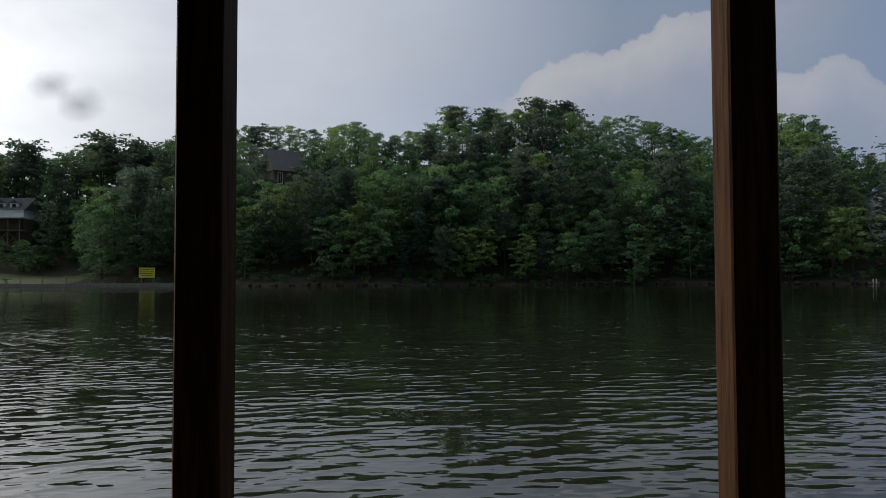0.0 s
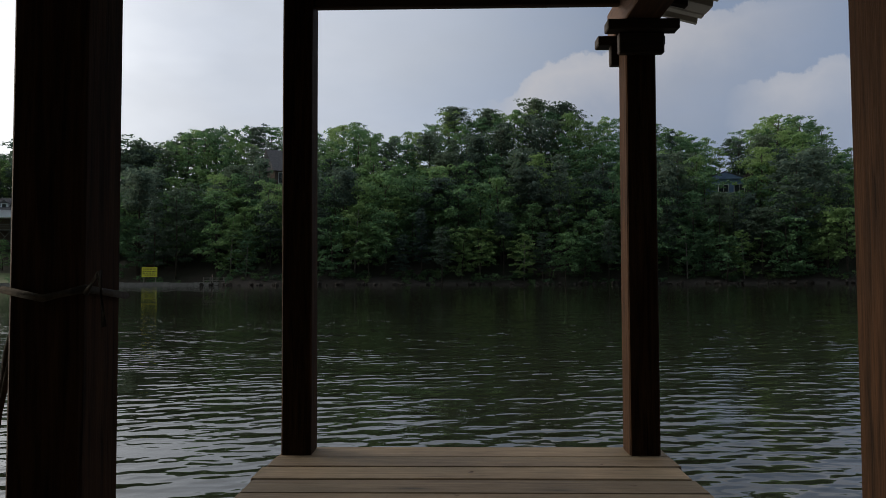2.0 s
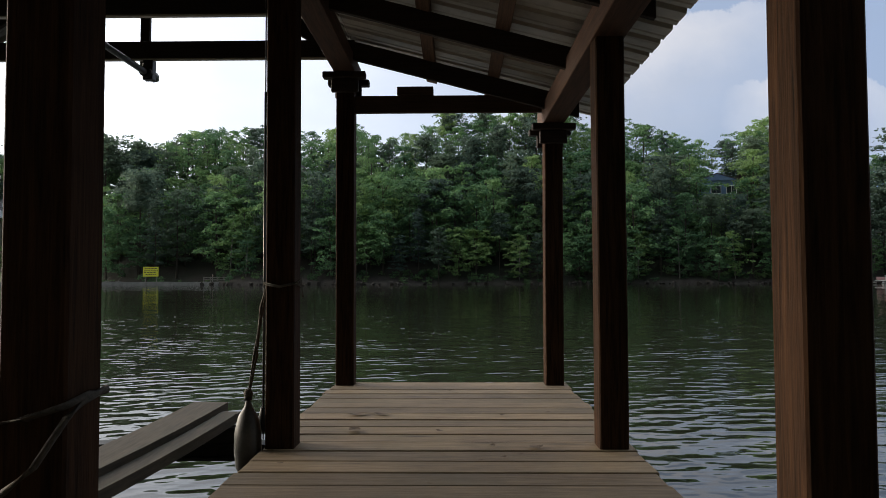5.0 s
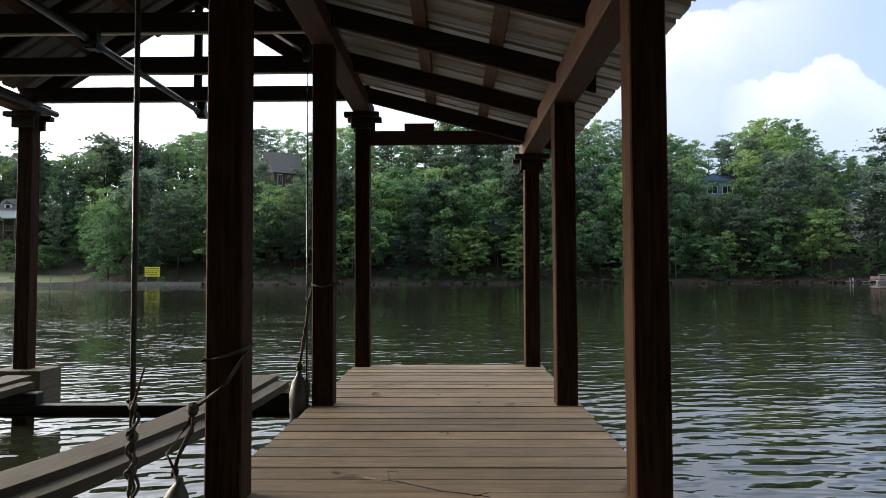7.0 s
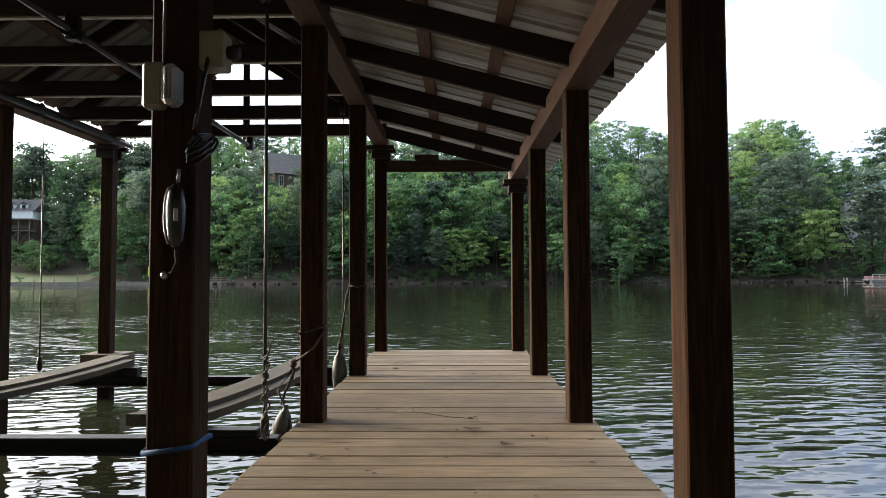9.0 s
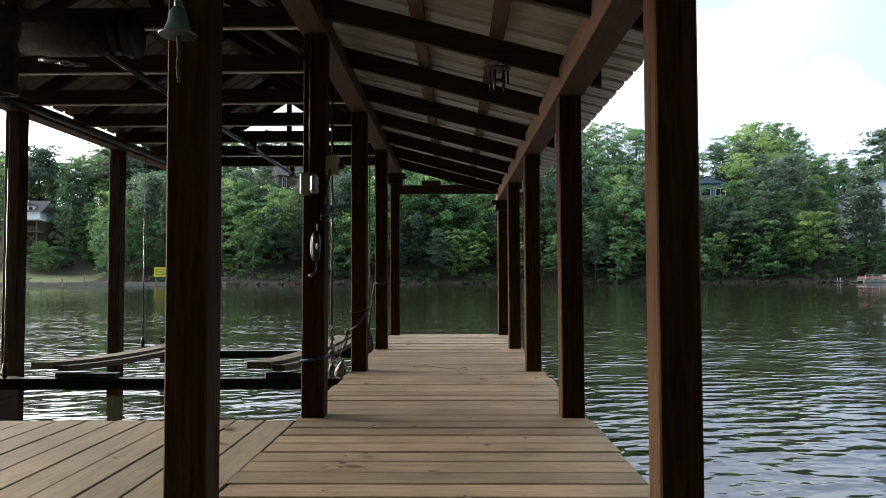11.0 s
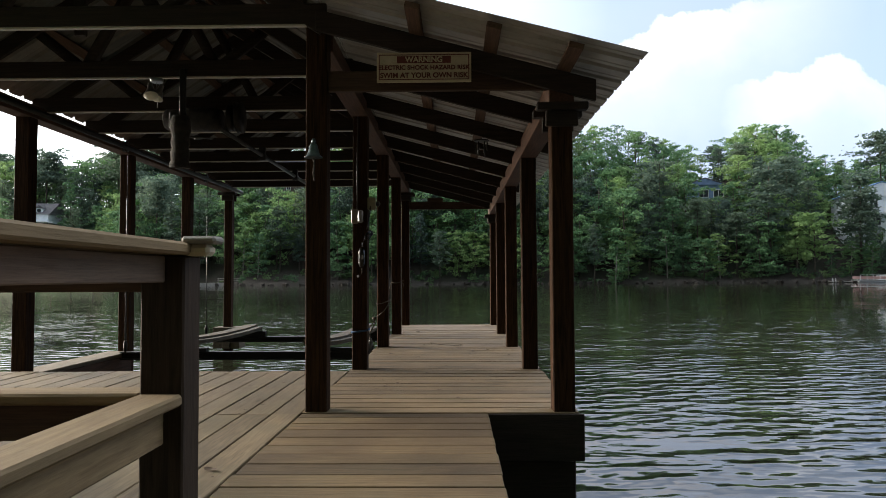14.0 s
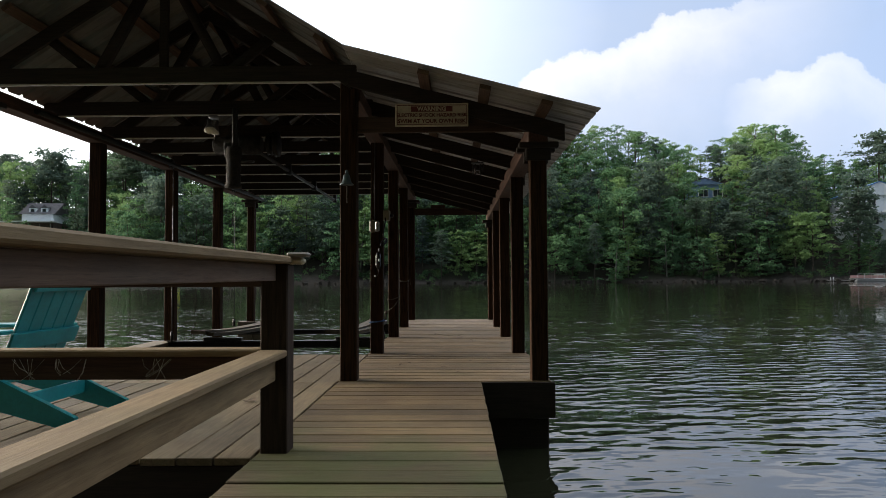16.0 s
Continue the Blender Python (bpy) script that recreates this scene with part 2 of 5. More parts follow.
ROPE = speckled("weathered rope", (0.035, 0.029, 0.022), (0.10, 0.085, 0.065), 60, 0.9, 0, 0.8)
FENDER = speckled("dirty fender rubber", (0.028, 0.026, 0.021), (0.095, 0.088, 0.075), 9, 0.55)
TEAL = speckled("teal chair paint", (0.007, 0.20, 0.225), (0.014, 0.28, 0.31), 6, 0.42)
PLASTIC = speckled("yellowed plastic", (0.12, 0.106, 0.08), (0.19, 0.17, 0.13), 8, 0.45)
OLIVE = speckled("olive box paint", (0.16, 0.15, 0.09), (0.24, 0.22, 0.14), 9, 0.5)
CLEAR = speckled("clouded cover plastic", (0.16, 0.17, 0.18), (0.30, 0.31, 0.32), 12, 0.15)
BLUE = speckled("blue strap webbing", (0.004, 0.03, 0.09), (0.008, 0.055, 0.15), 40, 0.8)
BELL = speckled("tarnished bell bronze", (0.06, 0.085, 0.10), (0.15, 0.19, 0.22), 12, 0.45, 0.5)
LAMP_GLASS = speckled("frosted lamp glass", (0.62, 0.58, 0.46), (0.75, 0.71, 0.6), 10, 0.3)
SIGN_BOARD = speckled("cream sign paint", (0.40, 0.34, 0.24), (0.52, 0.45, 0.33), 6, 0.6)
SIGN_RED = speckled("dark red sign paint", (0.085, 0.014, 0.010), (0.13, 0.024, 0.018), 10, 0.6)
YELLOW = speckled("yellow sign paint", (0.62, 0.60, 0.03), (0.78, 0.76, 0.06), 1.2, 0.6)
SIGN_BLACK = speckled("black sign paint", (0.02, 0.02, 0.02), (0.05, 0.05, 0.05), 3, 0.6)
SIDING_WHITE = speckled("white siding", (0.66, 0.70, 0.76), (0.76, 0.80, 0.86), 1.0, 0.7)
SIDING_BLUE = speckled("blue grey siding", (0.13, 0.20, 0.34), (0.18, 0.26, 0.43), 0.8, 0.7)
SIDING_BROWN = speckled("brown siding", (0.09, 0.065, 0.05), (0.15, 0.11, 0.09), 0.8, 0.8)
SHINGLE = speckled("grey roof shingle", (0.055, 0.055, 0.062), (0.10, 0.10, 0.108), 2.5, 0.85, 0, 0.4, 0.03)
BLUE_ROOF = speckled("blue metal roof", (0.05, 0.14, 0.30), (0.08, 0.20, 0.38), 1.0, 0.5)
FAR_GLASS = speckled("window glass", (0.02, 0.025, 0.03), (0.05, 0.06, 0.07), 0.6, 0.08)
WHITE_TRIM = speckled("white trim paint", (0.68, 0.68, 0.68), (0.8, 0.8, 0.8), 2, 0.6)
GREY_DECK = speckled("grey dock timber", (0.16, 0.15, 0.135), (0.27, 0.25, 0.22), 1.4, 0.85)
BARK = speckled("tree bark", (0.045, 0.035, 0.028), (0.11, 0.09, 0.075), 5, 0.95, 0, 0.8, 0.03)
PALE_BARK = speckled("pale tree bark", (0.16, 0.15, 0.135), (0.28, 0.26, 0.24), 5, 0.95, 0, 0.8, 0.03)
BOAT_WHITE = speckled("white boat paint", (0.62, 0.62, 0.60), (0.75, 0.75, 0.73), 1, 0.4)
BOAT_RED = speckled("faded red boat panel", (0.36, 0.20, 0.18), (0.46, 0.28, 0.25), 1, 0.5)
LEAF_DEAD = speckled("dead leaf brown", (0.045, 0.028, 0.016), (0.09, 0.055, 0.03), 30, 0.9)


def leaves(name, a, b, c):
    def build(n):
        info = n.add("ShaderNodeObjectInfo").outputs["Random"]
        isl = n.add("ShaderNodeNewGeometry").outputs["Random Per Island"]
        col = n.mix(n.ramp(isl, [(0.1, (0, 0, 0)), (0.9, (1, 1, 1))]), a, b)
        col = n.mix(n.math("MULTIPLY", n.ramp(info, [(0.45, (0, 0, 0)), (1.0, (1, 1, 1))]), 0.8), col, c)
        col = n.mix(n.math("MULTIPLY", n.ramp(info, [(0.0, (1, 1, 1)), (0.4, (0, 0, 0))]), 0.55), col, (a[0] * 0.7, a[1] * 0.72, a[2] * 0.9))
        p = principled(n, col, 0.65, Specular_IOR_Level=0.15)
        t = n.add("ShaderNodeBsdfTranslucent")
        n.link(col, t.inputs[0])
        mix = n.add("ShaderNodeMixShader", Fac=0.45)
        n.link(p, mix.inputs[1])
        n.link(t.outputs[0], mix.inputs[2])
        return mix.outputs[0]

    return material(name, build)


LEAF_BROAD = leaves("broad leaf green", (0.082, 0.168, 0.088), (0.176, 0.310, 0.132), (0.262, 0.380, 0.138))
LEAF_PINE = leaves("pine needle green", (0.076, 0.120, 0.094), (0.118, 0.166, 0.120), (0.132, 0.180, 0.118))
LEAF_BUSH = leaves("shore bush green", (0.066, 0.135, 0.066), (0.112, 0.205, 0.088), (0.155, 0.23, 0.088))


def ground_shader(n):
    co = n.add("ShaderNodeTexCoord").outputs["Object"]
    f = n.noise(co, 0.12, 6, 0.6)
    g = n.noise(co, 1.8, 5, 0.65)
    col = n.mix(n.ramp(f, [(0.4, (0, 0, 0)), (0.6, (1, 1, 1))]), (0.026, 0.020, 0.014), (0.019, 0.026, 0.011))
    col = n.mix(n.math("MULTIPLY", n.ramp(g, [(0.45, (0, 0, 0)), (0.7, (1, 1, 1))]), 0.5), col, (0.038, 0.028, 0.020))
    return principled(n, col, 0.95, 0, bump(n, g, 0.8, 0.15))


GROUND = material("leaf litter and earth", ground_shader)
COBWEB = speckled("dusty web thread", (0.30, 0.29, 0.26), (0.45, 0.44, 0.40), 40, 0.8)
BLACK_PLASTIC = speckled("black control plastic", (0.008, 0.008, 0.009), (0.016, 0.016, 0.017), 20, 0.25)
CONCRETE = speckled("pale wall concrete", (0.17, 0.165, 0.15), (0.27, 0.26, 0.24), 1.2, 0.9)
LAWN = speckled("lawn grass", (0.040, 0.082, 0.022), (0.085, 0.080, 0.038), 0.35, 0.95, 0, 0.5, 0.05)
BANK = speckled("bank rock and mud", (0.018, 0.014, 0.010), (0.036, 0.029, 0.022), 0.8, 0.9, 0, 0.8, 0.1)


def water_shader(n):
    co = n.add("ShaderNodeTexCoord").outputs["Object"]

    def train(turn, length, warp, seed, rise):
        """Wave crests across the direction turn, length apart and rise high in metres, bent by noise."""
        v = n.mapping(co, (1, 1, 1), (seed, seed * 0.7, 0), (0, 0, radians(turn)))
        p = n.add("ShaderNodeSeparateXYZ")
        n.link(v, p.inputs[0])
        slow = n.noise(n.mapping(v, (0.7, 0.9, 1)), 1.0, 3, 0.5)
        phase = n.math("ADD", n.math("MULTIPLY", p.outputs[1], math.tau / length), n.math("MULTIPLY", slow, warp))
        crest = n.math("POWER", n.math("MULTIPLY_ADD", n.math("SINE", phase), 0.5), 2.2)
        crest.node.inputs[0].links[0].from_node.inputs[2].default_value = 0.5
        return n.math("MULTIPLY", crest, rise)

    h = n.math("ADD", train(-27, 0.37, 5.5, 3.0, 0.0040), train(-5, 0.28, 6.0, 9.0, 0.0030))
    h = n.math("ADD", h, n.math("ADD", train(-44, 0.22, 6.0, 5.0, 0.0016), train(15, 0.32, 6.0, 7.0, 0.0022)))
    chop = n.math("MULTIPLY", n.noise(n.mapping(co, (0.9, 2.6, 1), rot=(0, 0, radians(-16))), 1.0, 2, 0.5, 0.4), 0.011)
    gust = n.ramp(n.noise(n.mapping(co, (0.035, 0.075, 1)), 1.0, 4, 0.55), [(0.30, (0.7,) * 3), (0.66, (1, 1, 1))])
    patch = n.ramp(n.noise(n.mapping(co, (0.5, 0.9, 1), rot=(0, 0, radians(-20))), 1.0, 4, 0.6), [(0.36, (0.16,) * 3), (0.70, (2.1,) * 3)])
    out = n.add("ShaderNodeSeparateXYZ")
    n.link(co, out.inputs[0])
    lee = n.ramp(n.math("DIVIDE", n.math("SUBTRACT", out.outputs[1], 8.0), 60.0), [(0.0, (1, 1, 1)), (0.08, (1, 1, 1)), (0.45, (0.3,) * 3)])
    h = n.math("MULTIPLY", n.math("MULTIPLY", n.math("ADD", h, chop), lee), n.math("MULTIPLY", gust, patch))
    silt = n.noise(co, 0.05, 3, 0.5)
    col = n.mix(silt, (0.011, 0.0125, 0.007), (0.019, 0.0205, 0.0115))
    # IOR set above water's 1.33 to brighten the reflected sky
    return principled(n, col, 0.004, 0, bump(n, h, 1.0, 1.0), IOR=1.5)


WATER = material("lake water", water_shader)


# ---- mesh helpers ----
def box(bm, x0, x1, y0, y1, z0, z1, soft=0.0):
    made = bmesh.ops.create_cube(bm, size=1.0, matrix=Matrix.Translation(((x0 + x1) / 2, (y0 + y1) / 2, (z0 + z1) / 2)) @ Matrix.Diagonal((x1 - x0, y1 - y0, z1 - z0, 1)))
    if soft:
        edges = {e for v in made["verts"] for e in v.link_edges}
        bmesh.ops.bevel(bm, geom=list(edges), offset=soft, segments=1, affect="EDGES")
    return bm


def boxed(*size, soft=0.005):
    return box(bmesh.new(), *size, soft=soft)


def turned(profile, sides=16, axis=None):
    """A closed solid of revolution round z from (radius, height) pairs."""
    bm = bmesh.new()
    rings = []
    for r, z in profile:
        if r < 1e-5:
            rings.append([bm.verts.new((0, 0, z))])
        else:
            rings.append([bm.verts.new((r * math.cos(math.tau * k / sides), r * math.sin(math.tau * k / sides), z)) for k in range(sides)])
    for a, b in zip(rings, rings[1:]):
        for k in range(sides):
            p = [a[k % len(a)], a[(k + 1) % len(a)], b[(k + 1) % len(b)], b[k % len(b)]]
            q = list(dict.fromkeys(p))
            if len(q) > 2:
                bm.faces.new(q)
    for ring in (rings[0], rings[-1]):
        if len(ring) > 2:
            bm.faces.new(ring)
    bmesh.ops.recalc_face_normals(bm, faces=bm.faces)
    for f in bm.faces:
        f.smooth = len(f.verts) == 4
    return bm


def tube(points, radius, sides=8, taper=1.0):
    """A round bar along a line of points."""
    bm = bmesh.new()
    pts = [Vector(p) for p in points]
    rings = []
    for k, p in enumerate(pts):
        d = (pts[min(k + 1, len(pts) - 1)] - pts[max(k - 1, 0)]).normalized()
        side = d.orthogonal().normalized() if abs(d.z) < 0.9 else Vector((1, 0, 0))
        side = (side - d * side.dot(d)).normalized()
        up = d.cross(side)
        r = radius * (1 + (taper - 1) * k / max(1, len(pts) - 1))
        rings.append([bm.verts.new(p + r * (math.cos(math.tau * j / sides) * side + math.sin(math.tau * j / sides) * up)) for j in range(sides)])
    for a, b in zip(rings, rings[1:]):
        for j in range(sides):
            bm.faces.new((a[j], a[(j + 1) % sides], b[(j + 1) % sides], b[j])).smooth = True
    bm.faces.new(rings[0])
    bm.faces.new(rings[-1])
    bmesh.ops.recalc_face_normals(bm, faces=bm.faces)
    return bm


def merge(*bms):
    out = bmesh.new()
    for b in bms:
        me = bpy.data.meshes.new("tmp")
        b.to_mesh(me)
        out.from_mesh(me)
        bpy.data.meshes.remove(me)
        b.free()
    return out


def shifted(bm, m):
    bmesh.ops.transform(bm, matrix=m, verts=bm.verts)
    return bm


def mesh_of(name, bm, mat):
    me = bpy.data.meshes.new(name)
    bm.to_mesh(me)
    bm.free()
    me.materials.append(mat)
    return me


def part(name, bm, mat, parent=None, label="", at=None):
    """One mesh object under a thing or a part; bm may be a shared mesh."""
    me = bm if isinstance(bm, bpy.types.Mesh) else mesh_of(name, bm, mat)
    ob = new(name, me)
    ob.parent = parent
    if at is not None:
        ob.matrix_basis = at
    return tagged(ob, label)


def thing(name, label, category, at=None, group="", kind=""):
    ob = new(name)
    ob.empty_display_size = 0.1
    if at is not None:
        ob.matrix_basis = at
    return tagged(ob, label, category, group, kind)


rng = random.Random(7)
POST_Y = (0.0, 2.05, 4.15, 6.13, 8.11)          # camera-side faces, from the land side outwards
TRUSS_Y = (-0.03, 1.13, 2.29, 3.29, 4.31, 5.28, 6.24, 7.2, 8.11)
PW = 0.14                                       # post thickness
XR, XL, XO = 0.737, -0.872, -4.13                 # lower x of right, left and outer posts
WATER_Z = -0.55

# ---- water and land ----
bm = bmesh.new()
bmesh.ops.create_grid(bm, x_segments=8, y_segments=8, size=400)
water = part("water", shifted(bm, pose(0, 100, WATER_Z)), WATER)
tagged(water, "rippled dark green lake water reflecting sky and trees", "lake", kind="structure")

SHORE = 124.0
# top of the wooded skyline seen from the dock: tangent across, tangent up
SKYLINE = ((-0.655, 0.186), (-0.631, 0.176), (-0.599, 0.189), (-0.576, 0.177), (-0.533, 0.184), (-0.490, 0.198), (-0.463, 0.177), (-0.440, 0.189), (-0.397, 0.196), (-0.366, 0.216), (-0.285, 0.219), (-0.262, 0.212), (-0.220, 0.214), (-0.197, 0.205), (-0.174, 0.217), (-0.138, 0.221), (-0.120, 0.204), (-0.093, 0.199), (-0.051, 0.212), (-0.028, 0.223), (-0.005, 0.234), (0.018, 0.223), (0.041, 0.232), (0.068, 0.227), (0.106, 0.244), (0.145, 0.239), (0.168, 0.227), (0.179, 0.218), (0.217, 0.225), (0.260, 0.219), (0.287, 0.206), (0.317, 0.198), (0.340, 0.195), (0.352, 0.176), (0.385, 0.201), (0.427, 0.223), (0.478, 0.216), (0.500, 0.206), (0.514, 0.169), (0.537, 0.180), (0.570, 0.172), (0.650, 0.176))


def skyline(u):
    if u <= SKYLINE[0][0]:
        return SKYLINE[0][1]
    for (a, p), (b, q) in zip(SKYLINE, SKYLINE[1:]):
        if u <= b:
            return p + (q - p) * (u - a) / (b - a)
    return SKYLINE[-1][1]


def land(x, y):
    """Height of the ground: far hill, lake bed, and the unseen near bank behind the dock."""
    edge = SHORE + 1.2 * math.sin(x * 0.07) + 0.6 * math.sin(x * 0.23 + 1)
    if y > edge - 4:
        s = y - edge
        if s < 0:
            return WATER_Z - 0.35 + 0.35 * (s / 4 + 1) - 0.2
        top = max(3.0, skyline(x / (y + 3)) * 172 - 10.5)
        flat = 0.28 if x > -42 else 0.3
        lawn = 1 / (1 + math.exp((x + 70) / 3))
        strip = 1 / (1 + math.exp((x + 43) / 2))
        rise = max(0.0, s - (1.2 + 3.5 * strip + 10 * lawn))
        return WATER_Z + flat * min(1, s / 0.8) + 0.10 * s * lawn + min(top, rise * 0.45 + max(0.0, rise - 18) * 0.35) * (1 - 0.35 * lawn) + 0.5 * noise.noise((x * 0.1, y * 0.1, 0))
    if y < -9.4:
        # unseen bank, made this steep and high to block sky light from behind
        return min(52.0, WATER_Z - 0.4 + (-9.5 - y) * 1.6)
    return WATER_Z - 1.8


def build_ground():
    xs = [-420, -300, -220, -160] + [-130 + 4 * k for k in range(66)] + [160, 220, 300, 420]
    ys = [-320, -160, -80, -43, -30, -20, -14, -9.5, 20, 70, 110] + [118 + 1.0 * k for k in range(16)] + [136 + 4 * k for k in range(16)] + [210, 240, 300, 420]
    bm = bmesh.new()
    rows = [[bm.verts.new((x, y, land(x, y))) for x in xs] for y in ys]
    for a, b in zip(rows, rows[1:]):
        for k in range(len(xs) - 1):
            bm.faces.new((a[k], a[k + 1], b[k + 1], b[k])).smooth = True
    ob = part("ground", bm, GROUND)
    tagged(ob, "wooded lake shore of leaf litter and earth", "ground", kind="structure")
    ob.data.materials.append(LAWN)
    ob.data.materials.append(BANK)
    for f in ob.data.polygons:
        c = f.center
        if c.x < (-68 if c.y > SHORE + 5 else -44) and SHORE + 1 < c.y < SHORE + 17:
            f.material_index = 1
        elif SHORE - 6 < c.y < SHORE + 2.2:
            f.material_index = 2


build_ground()


# ---- dock ----
def lay_planks(owner, x0, x1, y0, y1, pitch, mat, across=True, ragged=0.012):
    """Planks side by side with open joints; across: they run along x and follow one another along y."""
    n = max(1, round(((y1 - y0) if across else (x1 - x0)) / pitch))
    step = ((y1 - y0) if across else (x1 - x0)) / n
    length = (x1 - x0) if across else (y1 - y0)
    shapes = []
    for k in range(4):
        w = step - ((0.012, 0.008, 0.015, 0.010) if across else (0.009, 0.007, 0.011, 0.008))[k]
        b = boxed(-length / 2, length / 2, -w / 2, w / 2, -0.038, 0, soft=0.004) if across else boxed(-w / 2, w / 2, -length / 2, length / 2, -0.038, 0, soft=0.004)
        shapes.append(mesh_of("plank", b, mat))
    for k in range(n):
        c = (y0 if across else x0) + (k + 0.5) * step
        off = rng.uniform(-ragged, ragged)
        tilt = rng.uniform(-0.12, 0.12)
        lift = rng.uniform(-0.004, 0.002)
        m = pose((x0 + x1) / 2 + off, c, lift, rng.uniform(-0.6, 0.6), 0, tilt) if across else pose(c, (y0 + y1) / 2 + off, lift, 0, rng.uniform(-0.25, 0.25), tilt)
        part("plank", shapes[rng.randrange(4)], mat, owner, at=m)


def build_dock():
    deck = thing("walkway_deck", "weathered tan plank walkway of the boathouse over the water", "deck", kind="structure")
    lay_planks(deck, -0.89, 0.905, -0.02, 8.27, 0.182, PLANK_X)
    for x in (-0.86, 0.0, 0.84):
        part("joist", boxed(x - 0.025, x + 0.025, 0.02, 8.2, -0.25, -0.042), FASCIA, deck)
    part("fascia", boxed(0.315, 0.925, -0.055, -0.033, -0.3, -0.004), FASCIA, deck, "black end board")
    # black panel added in place of the shade under the walkway's end
    part("skirt_board", boxed(0.33, 0.868, -0.030, -0.006, -0.95, -0.303), FASCIA, deck, "black panel standing in for the shade under the deck")
    part("fascia", boxed(-0.86, 0.88, 8.205, 8.24, -0.25, -0.042), FASCIA, deck)
    for y in POST_Y:
        part("cross_joist", boxed(-0.83, 0.81, y + 0.16, y + 0.2, -0.25, -0.043), FASCIA, deck)
    ramp = thing("gangway", "weathered plank gangway leading back to land", "gangway", kind="structure")
    lay_planks(ramp, -0.885, 0.312, -9.531, -0.161, 0.1802, PLANK_G, ragged=0.003)
    lay_planks(ramp, -0.885, 0.312, -0.161, -0.036, 0.125, PLANK_G)
    for x in (-0.84, 0.27):
        part("joist", boxed(x - 0.025, x + 0.025, -9.6, -0.06, -0.25, -0.042), FASCIA, ramp)
    side = thing("side_deck", "pale plank deck beside the slip", "deck", kind="structure")
    lay_planks(side, -6.2, -0.892, -0.05, 2.0, 0.182, PLANK_Y, across=False)
    lay_planks(side, -6.2, -0.892, -2.46, -0.056, 0.186, PLANK_N, across=False)
    for y in (-2.42, -1.2, -0.06, 1.0, 1.965):
        part("joist", boxed(-6.2, -0.9, y - 0.03, y + 0.03, -0.25, -0.042), FASCIA, side)


build_dock()


# ---- boathouse frame ----
def post_mesh(z0, z1):
    bm = bmesh.new()
    h = PW / 2
    box(bm, -h, h, -h, h, z0, z1)
    bmesh.ops.subdivide_edges(bm, edges=[e for e in bm.edges if abs(e.verts[0].co.z - e.verts[1].co.z) > 0.5], cuts=7)
    for v in bm.verts:
        v.co.x += 0.004 * noise.noise((v.co.z * 0.9, z1, 0.3))
        v.co.y += 0.004 * noise.noise((v.co.z * 0.9, z1, 7.3))
    long_edges = [e for e in bm.edges if abs(e.verts[0].co.z - e.verts[1].co.z) > 0.05 and abs(abs(e.verts[0].co.x) - h) < 0.02 and abs(abs(e.verts[0].co.y) - h) < 0.02]
    bmesh.ops.bevel(bm, geom=long_edges, offset=0.006, segments=1, affect="EDGES")
    return mesh_of("post", bm, POST_Z)


def ridge_z(x):
    """Upper face of the roof at x."""
    if x > -0.772:
        return 2.688 - 0.2592 * (x + 0.772)
    if x > -2.42:
        return 2.688 + 0.632 * (-0.772 - x)
    return 2.688 + 0.632 * (x + 4.068)


def slanted(x0, x1, off, depth, y0, y1):
    """A timber across the building that follows the roof, off under its face."""
    bm = bmesh.new()
    eps = 1e-4
    za, zb = ridge_z(x0 + eps) - off, ridge_z(x1 - eps) - off
    v = [bm.verts.new(p) for p in ((x0, y0, za), (x1, y0, zb), (x1, y0, zb - depth), (x0, y0, za - depth), (x0, y1, za), (x1, y1, zb), (x1, y1, zb - depth), (x0, y1, za - depth))]
    for f in ((0, 1, 2, 3), (7, 6, 5, 4), (0, 4, 5, 1), (1, 5, 6, 2), (2, 6, 7, 3), (3, 7, 4, 0)):
        bm.faces.new([v[i] for i in f])
    bmesh.ops.recalc_face_normals(bm, faces=bm.faces)
    bmesh.ops.bevel(bm, geom=bm.edges[:], offset=0.004, segments=1, affect="EDGES")
    return bm


def corrugated(x0, x1, width, mat):
    """One ribbed sheet from x0 to x1 down the slope, ribs following one another along y."""
    bm = bmesh.new()
    pitch = width / 4
    rib = ((0.0, 0.0), (0.34, 0.0), (0.39, 0.005), (0.44, 0.0), (0.62, 0.0), (0.70, 0.030), (0.82, 0.030), (0.90, 0.0))
    rows = []
    for y, d in [((k + p) * pitch, h) for k in range(4) for p, h in rib] + [(width, 0.0)]:
        rows.append([bm.verts.new((x, y, ridge_z(x + (1e-4 if x == x0 else -1e-4)) + d - s)) for s in (0.0, 0.002) for x in (x0, x1)])
    for a, b in zip(rows, rows[1:]):
        for i, j in ((0, 1), (1, 3), (3, 2), (2, 0)):
            bm.faces.new((a[i], a[j], b[j], b[i]))
    bmesh.ops.recalc_face_normals(bm, faces=bm.faces)
    return mesh_of("roof_sheet", bm, mat)


